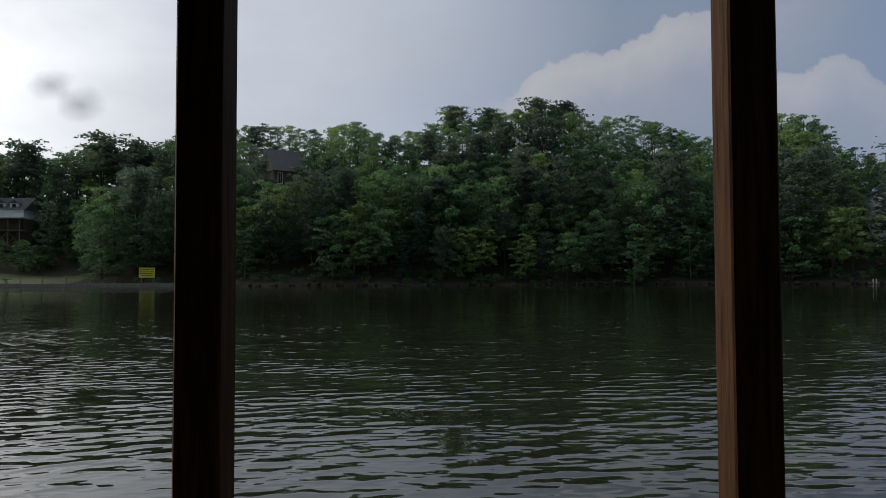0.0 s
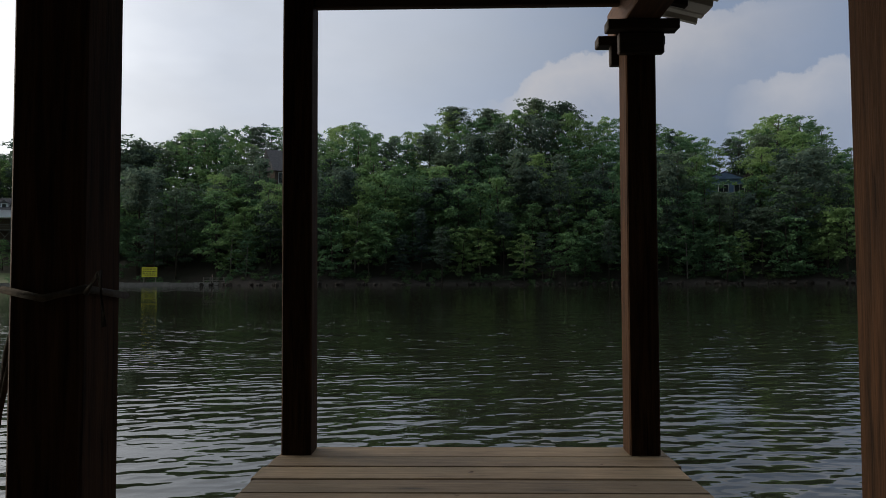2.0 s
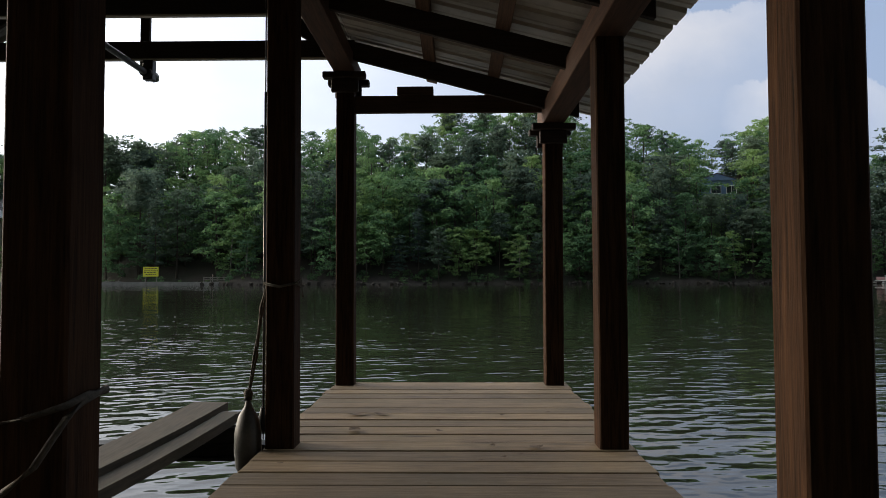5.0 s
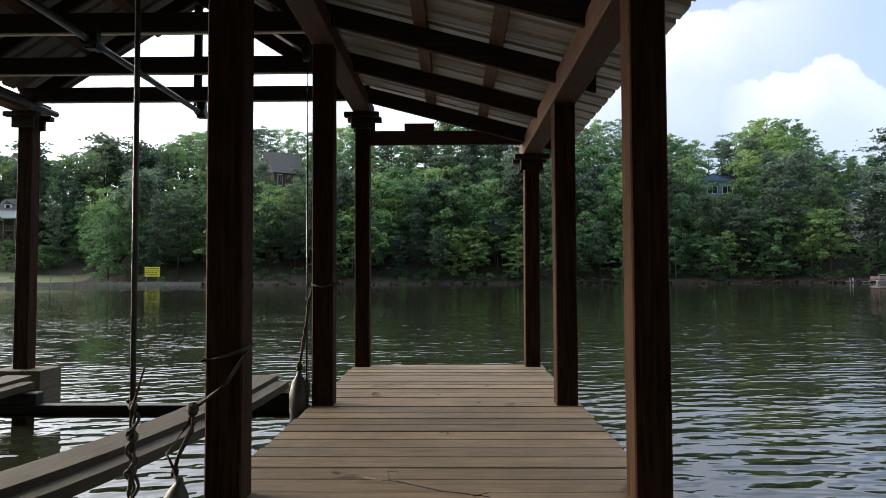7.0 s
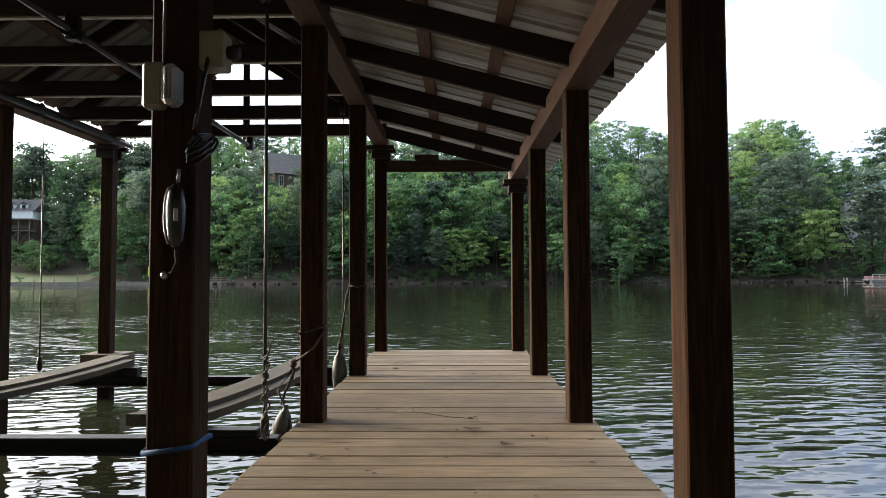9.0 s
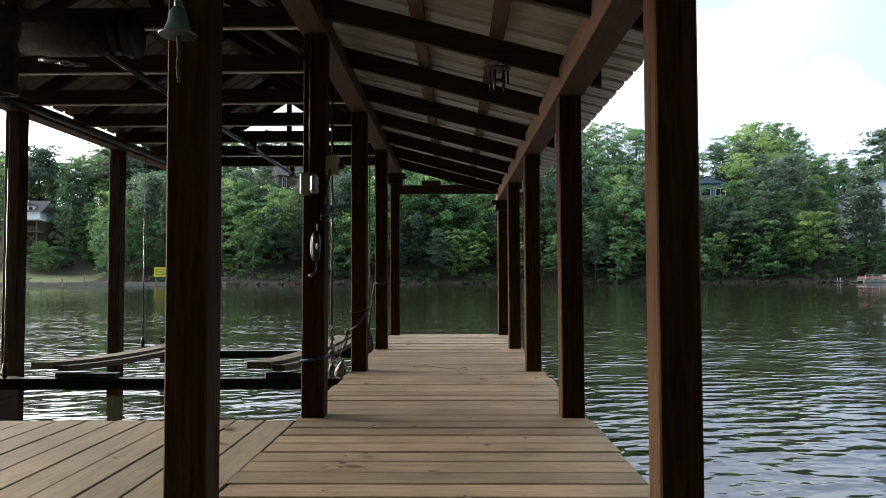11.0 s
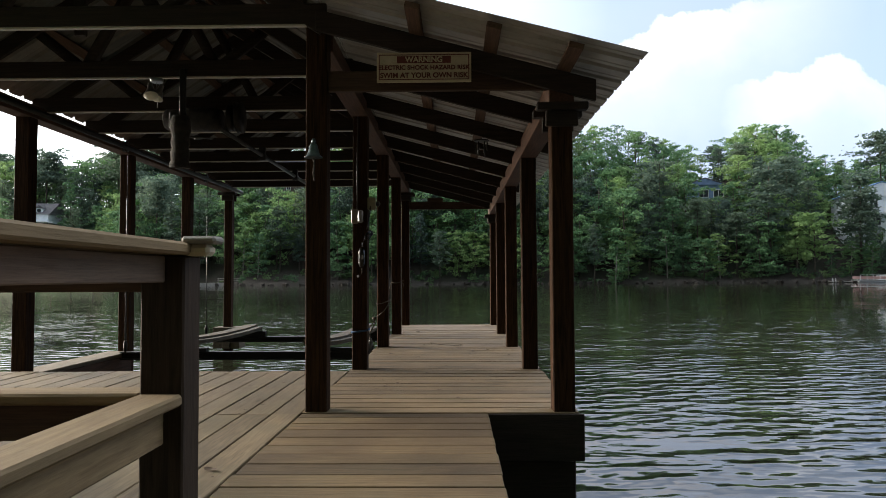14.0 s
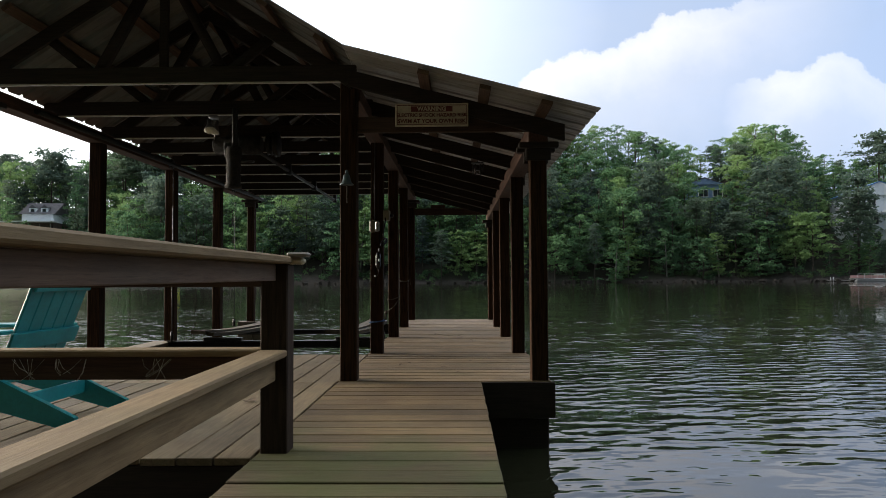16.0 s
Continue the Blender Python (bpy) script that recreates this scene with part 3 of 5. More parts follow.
def build_boathouse():
    house = thing("boathouse", "dark-stained timber boathouse with a corrugated metal roof", "boathouse", kind="structure")
    right, left, outer = post_mesh(-1.9, 2.0), post_mesh(-1.9, 2.41), post_mesh(-1.9, 2.44)
    tall = post_mesh(-1.9, 2.543)
    h = PW / 2
    for k, y in enumerate(POST_Y):
        part("post", right, POST_Z, house, at=pose(XR + h, y + h, 0, 0, rng.uniform(-0.15, 0.15), 90 * (k % 2)))
        part("post", tall if k == 0 else left, POST_Z, house, at=pose(XL + h, y + h, 0, 0, rng.uniform(-0.15, 0.15), 90 * ((k + 1) % 2)))
        part("post", outer, POST_Z, house, at=pose(XO + h, y + h, 0, 0, rng.uniform(-0.15, 0.15), 90 * (k % 2)))
    for x, z in ((XR, 2.0), (XL, 2.41), (XO, 2.44)):
        part("long_beam", boxed(x - 0.012, x + PW + 0.012, 0.143 if x == XL else -0.02, 8.42, z, z + (0.16 if x == XR else 0.125)), BEAM_Y, house)
        for y in (POST_Y[-1],) if x == XL else (POST_Y[0], POST_Y[-1]):
            part("cap_block", boxed(x - 0.035, x + PW + 0.035, y - 0.042, y - 0.002, z - 0.15, z - 0.052), FRAME_X, house)
            part("cap_block", boxed(x - 0.035, x + PW + 0.035, y + PW + 0.002, y + PW + 0.042, z - 0.15, z - 0.052), FRAME_X, house)
            part("cap_block", boxed(x - 0.095, x + PW + 0.095, y - 0.085, y - 0.004, z - 0.05, z - 0.003), FRAME_X, house)
            part("cap_block", boxed(x - 0.095, x + PW + 0.095, y + PW + 0.004, y + PW + 0.085, z - 0.05, z - 0.003), FRAME_X, house)
    for y in (0.0, 8.11):
        part("cross_beam", boxed(XL + PW, XR, y + 0.03, y + 0.07, 2.108, 2.243), BEAM_X, house)
    part("spacer_block", boxed(-0.40, -0.117, 8.12, 8.2, 2.245, 2.31), BEAM_X, house)
    for y in TRUSS_Y:
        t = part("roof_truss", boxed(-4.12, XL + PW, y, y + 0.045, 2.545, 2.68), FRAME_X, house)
        # added pale strip stands in for light caught along the tie's lower edge
        part("edge_strip", boxed(-4.0, XL + PW, y + 0.004, y + 0.040, 2.533, 2.5435, soft=0), LIT_EDGE, t)
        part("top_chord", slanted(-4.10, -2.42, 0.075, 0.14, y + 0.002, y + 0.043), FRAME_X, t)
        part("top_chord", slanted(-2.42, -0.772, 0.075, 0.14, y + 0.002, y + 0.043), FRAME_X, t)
        if y in (TRUSS_Y[0], TRUSS_Y[-1]):
            part("king_post", boxed(-2.465, -2.39, y + 0.10, y + 0.14, 2.52, 3.52), FRAME_X, t)
        if y > 2.5:
            continue
        for side in (-1, 1):
            for reach in (0.05, 0.98):
                x0, x1 = -2.43 + side * 0.56, -2.43 + side * reach
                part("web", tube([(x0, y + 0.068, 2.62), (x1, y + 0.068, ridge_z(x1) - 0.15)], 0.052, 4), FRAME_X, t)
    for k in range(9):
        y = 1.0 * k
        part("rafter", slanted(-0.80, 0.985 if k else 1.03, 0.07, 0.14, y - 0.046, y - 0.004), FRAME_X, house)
    for x in (-3.45, -2.95, -2.52, -2.3, -1.9, -1.4, -0.95, -0.135, 0.35, 0.83):
        z = ridge_z(x)
        tilt = math.degrees(math.atan(0.632 if x < -2.42 else -0.632 if x < -0.772 else -0.2592))
        b = shifted(boxed(-0.045, 0.045, -0.5, 8.55, -0.036, 0.0, soft=0.003), pose(x, 0, z - 0.032, 0, -tilt, 0))
        part("purlin", b, FRAME_Y, house)
    w = 0.912
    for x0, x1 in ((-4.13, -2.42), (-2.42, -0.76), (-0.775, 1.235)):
        sheet = corrugated(x0, x1, w, ROOF if x0 > -1 else SLIP_ROOF)
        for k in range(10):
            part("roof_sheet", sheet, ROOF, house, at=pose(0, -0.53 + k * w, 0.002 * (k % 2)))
    b = bmesh.new()
    for s, x1 in ((-1, -2.60), (1, -2.24)):
        x0 = -2.42
        z0, z1 = ridge_z(x0) + 0.018, ridge_z(x1) + 0.018
        v = [b.verts.new(p) for p in ((x0, -0.53, z0), (x1, -0.53, z1), (x1, 8.59, z1), (x0, 8.59, z0))]
        b.faces.new(v)
    part("ridge_cap", b, ROOF, house)
    return house


boathouse = build_boathouse()


# ---- railing ----
def build_railing():
    rail = thing("railing", "weathered timber railing along the gangway and deck edge", "railing")
    px, py = -0.875, -2.372

    def post(x, y):
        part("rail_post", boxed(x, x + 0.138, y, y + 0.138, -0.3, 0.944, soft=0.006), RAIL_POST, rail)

    post(px, py)
    post(px, py - 2.4)
    post(px - 2.4, py)
    post(px - 4.8, py)
    # along the gangway
    part("top_cap", boxed(px - 0.03, px + 0.165, py - 4.6, py + 0.139, 0.946, 0.984, soft=0.008), RAIL_Y, rail, "grey worn top board")
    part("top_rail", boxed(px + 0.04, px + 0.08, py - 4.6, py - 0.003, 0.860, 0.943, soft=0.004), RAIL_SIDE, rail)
    part("low_cap", boxed(px - 0.0, px + 0.138, py - 4.6, py - 0.003, 0.478, 0.515, soft=0.008), RAIL_Y, rail)
    part("low_rail", boxed(px + 0.04, px + 0.08, py - 4.6, py - 0.004, 0.36, 0.475, soft=0.004), RAIL_Y, rail)
    part("cap_body", boxed(px + 0.14, px + 0.222, py - 0.02, py + 0.05, 0.942, 0.978, soft=0.012), SIGN_BOARD, rail, "yellowed body of the rail-end light")
    part("cap_plate", boxed(px + 0.139, px + 0.245, py - 0.035, py + 0.06, 0.980, 1.003, soft=0.008), GREY_DECK, rail, "grey plate on the rail-end light")
    # along the deck
    part("top_cap", boxed(px - 5.2, px - 0.033, py - 0.03, py + 0.165, 0.946, 0.983, soft=0.008), RAIL_X, rail, "grey worn top board")
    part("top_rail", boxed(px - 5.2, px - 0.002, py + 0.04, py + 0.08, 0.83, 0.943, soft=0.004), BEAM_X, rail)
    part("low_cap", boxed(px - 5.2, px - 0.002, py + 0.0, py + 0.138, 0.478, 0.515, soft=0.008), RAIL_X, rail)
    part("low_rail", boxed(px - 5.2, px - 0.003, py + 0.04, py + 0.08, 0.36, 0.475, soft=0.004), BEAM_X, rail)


build_railing()


# ---- woods ----
def cards(centers, normals, sizes, r, spread=0.7):
    """Leaf sprays: small bent rhombs at the centers, facing roughly along the normals."""
    n = len(centers)
    nor = normals + spread * r.normal(size=(n, 3))
    nor /= np.linalg.norm(nor, axis=1, keepdims=True) + 1e-9
    t = np.cross(nor, r.normal(size=(n, 3)))
    t /= np.linalg.norm(t, axis=1, keepdims=True) + 1e-9
    b = np.cross(nor, t)
    s = sizes[:, None]
    k = r.uniform(0.45, 0.8, (n, 1))
    bend = r.uniform(-0.25, 0.25, (n, 1))
    v = np.stack([centers - t * s, centers + b * s * k + nor * s * bend, centers + t * s, centers - b * s * k - nor * s * bend], 1).reshape(-1, 3)
    return v


def leaf_mesh(name, verts, mat):
    n = len(verts) // 4
    me = bpy.data.meshes.new(name)
    me.vertices.add(len(verts))
    me.vertices.foreach_set("co", verts.astype(np.float32).ravel())
    me.loops.add(4 * n)
    me.loops.foreach_set("vertex_index", np.arange(4 * n, dtype=np.int32))
    me.polygons.add(n)
    me.polygons.foreach_set("loop_start", np.arange(0, 4 * n, 4, dtype=np.int32))
    me.update(calc_edges=True)
    me.materials.append(mat)
    return me


def puffs_to_cards(puffs, per, size, r, flat=0.62):
    """Domed leaf clumps, full on top and ragged below."""
    out = []
    for c, rad in puffs:
        n = max(10, int(per * rad ** 1.6))
        d = r.normal(size=(n, 3))
        d[:, 2] = np.abs(d[:, 2]) * 1.1 - 0.35
        d /= np.linalg.norm(d, axis=1, keepdims=True)
        rr = rad * r.uniform(0.45, 1.12, (n, 1))
        p = np.array(c) + d * rr * np.array([1, 1, flat])
        p[:, 2] -= 0.16 * rr[:, 0] ** 2 * (1 - np.abs(d[:, 2]))
        nor = d * np.array([0.7, 0.7, 1.0]) + np.array([0, 0, 0.35])
        out.append(cards(p, nor, r.uniform(0.5, 1.35, n) * size, r, 0.55))
    return np.concatenate(out)


def broad_tree(seed, height, width, low, mat, boughs=17, bark=None):
    """Trunk, forking boughs, and leaf clumps spread along the outer part of each bough."""
    r = np.random.default_rng(seed)
    lean = r.normal(size=2) * 0.35
    puffs = []
    trunk = [tube([(0, 0, -1.0), (lean[0] * 0.3, lean[1] * 0.3, height * 0.35), (lean[0] * 0.7, lean[1] * 0.7, height * 0.68), (lean[0], lean[1], height * 0.9)], 0.0125 * height, 7, 0.2)]
    turn = r.uniform(0, math.tau)
    for k in range(boughs):
        f = (k + r.uniform(0.2, 0.8)) / boughs
        h = low + (0.94 - low) * f
        env = math.sin(math.pi * (0.22 + 0.62 * f)) ** 0.7
        turn += 2.4 + r.uniform(-0.4, 0.4)
        reach = width * env * r.uniform(0.62, 1.08)
        z0 = height * max(low * 0.6, h - 0.16)
        root = np.array([lean[0] * h, lean[1] * h, z0])
        tip = np.array([reach * math.cos(turn), reach * math.sin(turn), height * h])
        mid = 0.5 * (root + tip) + np.array([0, 0, -0.05 * reach])
        if k % 2 == 0:
            trunk.append(tube([root, mid, tip], 0.055, 4, 0.3))
        for q in range(4):
            g = 0.42 + 0.58 * q / 3
            base = root + (tip - root) * g
            off = r.normal(size=3) * np.array([0.26, 0.26, 0.14]) * width * 0.75
            puffs.append((base + off, r.uniform(0.16, 0.30) * width * (1.1 - 0.2 * g)))
    for q in range(7):
        off = r.normal(size=3) * np.array([0.20, 0.20, 0.09]) * width
        puffs.append((np.array([lean[0], lean[1], height * 0.955]) + off - np.array([0, 0, 0.03 * height]), r.uniform(0.16, 0.25) * width))
    return mesh_of("trunk", merge(*trunk), bark or BARK), leaf_mesh("crown", puffs_to_cards(puffs, 58, 0.20, r), mat)


def pine_tree(seed, height, width, low):
    """A straight trunk with whorls of level branches that carry flat tufts of needles."""
    r = np.random.default_rng(seed)
    trunk = [tube([(0, 0, -1.0), (0.1, 0, height * 0.5), (0.0, 0.15, height * 0.98)], 0.0105 * height, 7, 0.2)]
    v = []
    for k in range(30):
        h = low + (0.985 - low) * (k + r.random()) / 30
        f = (h - low) / (1 - low)
        reach = width * (0.35 + 0.65 * math.sin(math.pi * min(1.0, 0.22 + 0.75 * f)) ** 0.8) * r.uniform(0.45, 1.05) * (1 - 0.45 * f ** 3)
        a = 2.4 * k + r.uniform(-0.5, 0.5)
        tip = np.array([reach * math.cos(a), reach * math.sin(a), height * h + r.uniform(-0.3, 0.4)])
        if k % 2 == 0:
            trunk.append(tube([(0, 0, height * h - 0.4), (tip[0] * 0.5, tip[1] * 0.5, tip[2] - 0.3), tip], 0.045, 4, 0.4))
        for q in range(3):
            g = (0.45, 0.75, 1.0)[q]
            c = tip * np.array([g, g, 1]) + r.normal(size=3) * np.array([0.22, 0.22, 0.08]) * width
            rad = r.uniform(0.16, 0.30) * width
            n = int(30 * rad ** 1.2) + 9
            p = c + r.normal(size=(n, 3)) * np.array([rad * 0.62, rad * 0.62, rad * 0.26])
            v.append(cards(p, np.tile((0.0, 0.0, 0.7), (n, 1)), r.uniform(0.13, 0.33, n), r, 0.6))
    return mesh_of("trunk", merge(*trunk), BARK), leaf_mesh("crown", np.concatenate(v), LEAF_PINE)


def bush(seed):
    r = np.random.default_rng(seed)
    puffs = [((r.uniform(-1.4, 1.4), r.uniform(-0.7, 0.7), r.uniform(0.2, 1.7)), r.uniform(0.4, 0.8)) for k in range(11)]
    stems = [tube([(c[0] * 0.2, c[1] * 0.2, -0.5), c], 0.03, 4, 0.4) for c, _ in puffs[:5]]
    return mesh_of("stem", merge(*stems), BARK), leaf_mesh("leaves", puffs_to_cards(puffs, 34, 0.19, r, 0.8), LEAF_BUSH)


def build_woods():
    r = random.Random(21)
    kinds = []
    for k in range(6):
        kinds.append(("broad", broad_tree(100 + k, 15.0, 3.5 + 0.4 * (k % 3), (0.10, 0.16, 0.22)[k % 3], LEAF_BROAD), 15.0))
    shore_kinds = [("broad", broad_tree(140 + k, 12.0, 3.2, (0.14, 0.22, 0.34)[k % 3], LEAF_BROAD, 16, PALE_BARK if k % 2 else BARK), 12.0) for k in range(4)]
    for k in range(5):
        kinds.append(("pine", pine_tree(200 + k, 17.0, 2.7 + 0.3 * (k % 3), (0.22, 0.36, 0.62)[k % 3]), 17.0))
    labels = {"broad": ("leafy green broadleaf tree on the far hillside", "broadleaf_tree"), "pine": ("tall dark green pine on the far hillside", "pine_tree")}

    def plant(kind, x, y, height, turn, wide=1.0):
        name, (trunk, crown), h0 = kind
        s = height / h0
        label, title = labels[name]
        t = thing(title, label, "tree", pose(x, y, land(x, y) - 0.2, 0, 0, turn) @ Matrix.Diagonal((s * wide, s * wide, s, 1)), group="near bank trees" if y < 0 else "far shore trees")
        part("trunk", trunk, BARK, t)
        part("crown", crown, LEAF_BROAD, t)

    def cap(x, y):
        """Greatest tangent up that leaves the houses in view."""
        for hx, hy, w, low in KEEP_CLEAR:
            if y < hy + 1 and abs(x / (y + 2) - hx / (hy + 2)) * y < w + 1.6:
                return low
            if w > 1 and hy - 2 < y < hy + 9 and abs(x - hx) < w + 2.0:
                return 0.0
        return 1.0

    broad, pines = kinds[:6], kinds[6:]
    rows = ((126.6, 3.4), (131.0, 4.4), (135.5, 4.6), (140.5, 4.6), (146.0, 4.8), (152.0, 4.8), (158.5, 4.8), (165.0, 4.6), (170.5, 4.4))
    for n, (y0, gap) in enumerate(rows):
        half = 0.70 * (y0 + 6)
        x = -half + r.uniform(0, gap)
        while x < half:
            y = y0 + r.uniform(-2.2, 2.2)
            u = x / (y + 3)
            pine_share = (0.45 if u < -0.33 else 0.38 if u < -0.15 else 0.3) * (0.45 if n >= 7 else 1.0)
            kind = r.choice(pines) if r.random() < pine_share else r.choice(shore_kinds if n == 0 else broad)
            want = r.uniform(11, 18) * (1.12 if kind[0] == "pine" else 1.0)
            g = land(x, y)
            most = skyline(u) * (y + 3) + 0.9 - g + (r.uniform(-4.5, -0.6) if n < 7 else r.uniform(-1.8, 0.1))
            most = min(most, cap(x, y) * (y + 3) + 0.9 - g)
            if n >= 6:
                want = most if r.random() < 0.75 else want
            want = min(want, most)
            if n == 0:
                want = min(want, r.uniform(7.5, 13))
            lawn = (x < -70 and y < SHORE + 17) or (x < -43 and y < SHORE + 5.5)
            if want > 3.2 and not lawn:
                plant(kind, x, y, min(24, want), r.uniform(0, 360), r.uniform(0.88, 1.2) * (1.15 if want < 11 else 1.0))
            x += gap * r.uniform(0.75, 1.25)
    # thick woods behind the lawn
    for k in range(34):
        x, y = -128 + 2.1 * k, 173.5 + 2.5 * (k % 2)
        plant(r.choice(pines[:2] if k % 3 else broad), x, y, max(8.0, min(22.0, skyline(x / (y + 3)) * (y + 3) + 0.9 - land(x, y) - r.uniform(0.5, 3.0))), 47 * k, 1.15)
    # the open-crowned pine on the skyline
    for u, tan_up, y in ((-0.005, 0.235, 166), (0.042, 0.232, 168), (0.106, 0.245, 167), (0.145, 0.240, 168), (-0.49, 0.200, 160), (-0.44, 0.190, 160), (-0.60, 0.190, 160), (0.615, 0.207, 150), (0.585, 0.126, 127.5), (0.585, 0.150, 131), (0.455, 0.163, 129)):
        x = u * (y + 3)
        plant(pines[1] if y < 135 else pines[2], x, y, tan_up * (y + 3) + 0.85 - land(x, y), 40 + 300 * u, 1.35)
    # the broad round crown above the blue-grey house, and pale green crowns low on the bank
    for u, tan_up, y, wide in ((0.432, 0.223, 158, 1.5), (0.462, 0.221, 160, 1.5), (0.405, 0.205, 160, 1.1), (0.492, 0.206, 158, 1.0)):
        x = u * (y + 3)
        plant(broad[3], x, y, tan_up * (y + 3) + 0.9 - land(x, y), 90 * u, wide)
    # crowns that lean in front of the houses
    for x, y, h, wide in ((61.0, 145.5, 14.0, 1.1), (50.6, 146.0, 13.0, 1.0), (72.5, 135.5, 12.5, 1.0), (80.5, 131.0, 9.0, 1.0), (-30.8, 146.0, 12.0, 1.0)):
        plant(broad[3] if x > 0 else broad[1], x, y, h, 31 * x, wide)
    # unseen trees added on the near bank to block sky light over the dock's land end
    labels["broad"] = ("unseen leafy tree added on the near bank to block sky light", "broadleaf_tree")
    for k, x in enumerate((-24, -17, -10.5, -4.5, 2.0, 8.5, 15, 22)):
        plant(broad[k % 6], x, -13.0 - 1.8 * (k % 2), 19 + 2 * (k % 3), 50 * k, 1.7)
        plant(broad[(k + 3) % 6], x + 3, -21.0 - 1.8 * (k % 2), 24, 70 * k, 1.9)
    bushes = [bush(300 + k) for k in range(4)]
    for k in range(230):
        y = r.uniform(133, 166)
        x = r.uniform(-0.62, 0.66) * y
        if x < -66 and y < SHORE + 18:
            continue
        s = min(r.uniform(1.2, 2.6), max(0.5, (cap(x, y) * (y + 3) + 0.9 - land(x, y)) / 2.3))
        stem, leaf = bushes[k % 4]
        t = thing("hillside_bush", "green understorey bush on the far hillside", "bush", pose(x, y, land(x, y) - 0.1, 0, 0, r.uniform(0, 360)) @ Matrix.Diagonal((s * 1.2, s * 1.2, s, 1)), group="hillside bushes")
        part("stem", stem, BARK, t)
        part("leaves", leaf, LEAF_BUSH, t)
    for k in range(150):
        x = r.uniform(-95, 105)
        edge = SHORE + 1.2 * math.sin(x * 0.07) + 0.6 * math.sin(x * 0.23 + 1)
        y = edge + r.uniform(0.5, 4.4)
        if x < -43 and r.random() < 0.75:
            continue
        s = r.uniform(0.35, 0.9)
        stem, leaf = bushes[k % 4]
        t = thing("shore_bush", "green bush at the far water's edge", "bush", pose(x, y, land(x, y) - 0.1, 0, 0, r.uniform(0, 360)) @ Matrix.Diagonal((s, s, s * r.uniform(0.8, 1.2), 1)), group="far shore bushes")
        part("stem", stem, BARK, t)
        part("leaves", leaf, LEAF_BUSH, t)


# houses that stay visible: x, y, half width of the gap, tangent up to their foot
KEEP_CLEAR = ((-96.0, 150, 4.6, 0.055), (-36.6, 150, 1.5, 0.138), (55.9, 150, 2.6, 0.112), (86.5, 138, 5.5, 0.05), (63.6, 146, 0.3, 0.082), (77.5, 138, 0.6, 0.036))
build_woods()


# ---- far houses ----
def gable_house(name, label, x, y, z, w, d, h, rise, wall, roof, turn, windows, deck=None, dormers=0):
    """A house with its front towards the lake, eaves across unless deck asks for a gable front."""
    t = thing(name, label, "house", pose(x, y, z, 0, 0, turn), group="far houses")
    part("wall", boxed(-w / 2, w / 2, 0, d, -0.3, h, soft=0.02), wall, t)
    part("foundation", boxed(-w / 2 + 0.05, w / 2 - 0.05, 0.05, d - 0.05, -7.0, -0.302, soft=0.02), SIDING_BROWN, t, "dark brown lower wall")
    b = bmesh.new()
    o = 0.5
    if deck == "gable":
        pts = [(-w / 2 - o, h - 0.1), (0, h + rise), (w / 2 + o, h - 0.1)]
        prism = [(px, -o, pz) for px, pz in pts] + [(px, d + o, pz) for px, pz in pts]
    else:
        pts = [(-o, h - 0.1), (d / 2, h + rise), (d + o, h - 0.1)]
        prism = [(-w / 2 - o, py, pz) for py, pz in pts] + [(w / 2 + o, py, pz) for py, pz in pts]
    v = [b.verts.new(p) for p in prism]
    for f in ((0, 1, 2), (5, 4, 3), (0, 3, 4, 1), (1, 4, 5, 2), (2, 5, 3, 0)):
        b.faces.new([v[i] for i in f])
    bmesh.ops.recalc_face_normals(b, faces=b.faces)
    part("roof", b, roof if deck != "gable" else wall, t)
    if deck == "gable":
        for s in (-1, 1):
            ang = math.degrees(math.atan2(rise + 0.1, w / 2 + o))
            ln = math.hypot(rise + 0.1, w / 2 + o)
            b = shifted(boxed(-ln / 2 - 0.1, ln / 2 + 0.1, -o - 0.15, d + o, 0, 0.18), pose(s * (w / 4 + o / 2), 0, h + rise / 2 - 0.02, 0, s * ang, 0))
            part("roof", b, roof, t)
    for wx, wz, ww, wh in windows:
        win = part("window", boxed(wx - ww / 2 - 0.12, wx + ww / 2 + 0.12, -0.07, -0.005, wz - wh / 2 - 0.12, wz + wh / 2 + 0.12), WHITE_TRIM, t)
        part("pane", boxed(wx - ww / 2, wx - 0.04, -0.09, -0.072, wz - wh / 2, wz + wh / 2), FAR_GLASS, win)
        part("pane", boxed(wx + 0.04, wx + ww / 2, -0.09, -0.072, wz - wh / 2, wz + wh / 2), FAR_GLASS, win)
    for k in range(dormers):
        dx = (k - (dormers - 1) / 2) * 2.6
        z0 = h + 0.1
        dm = part("dormer", boxed(dx - 0.75, dx + 0.75, 0.35, 2.6, z0, z0 + 1.25), wall, t)
        b = bmesh.new()
        v = [b.verts.new(p) for p in ((dx - 0.95, 0.2, z0 + 1.2), (dx, 0.2, z0 + 2.0), (dx + 0.95, 0.2, z0 + 1.2), (dx - 0.95, 2.8, z0 + 1.2), (dx, 2.8, z0 + 2.0), (dx + 0.95, 2.8, z0 + 1.2))]
        for f in ((0, 1, 2), (5, 4, 3), (0, 3, 4, 1), (1, 4, 5, 2), (2, 5, 3, 0)):
            b.faces.new([v[i] for i in f])
        bmesh.ops.recalc_face_normals(b, faces=b.faces)
        part("dormer_roof", b, roof, dm)
        part("dormer_window", boxed(dx - 0.4, dx + 0.4, 0.3, 0.345, z0 + 0.2, z0 + 1.05), FAR_GLASS, dm)
    return t


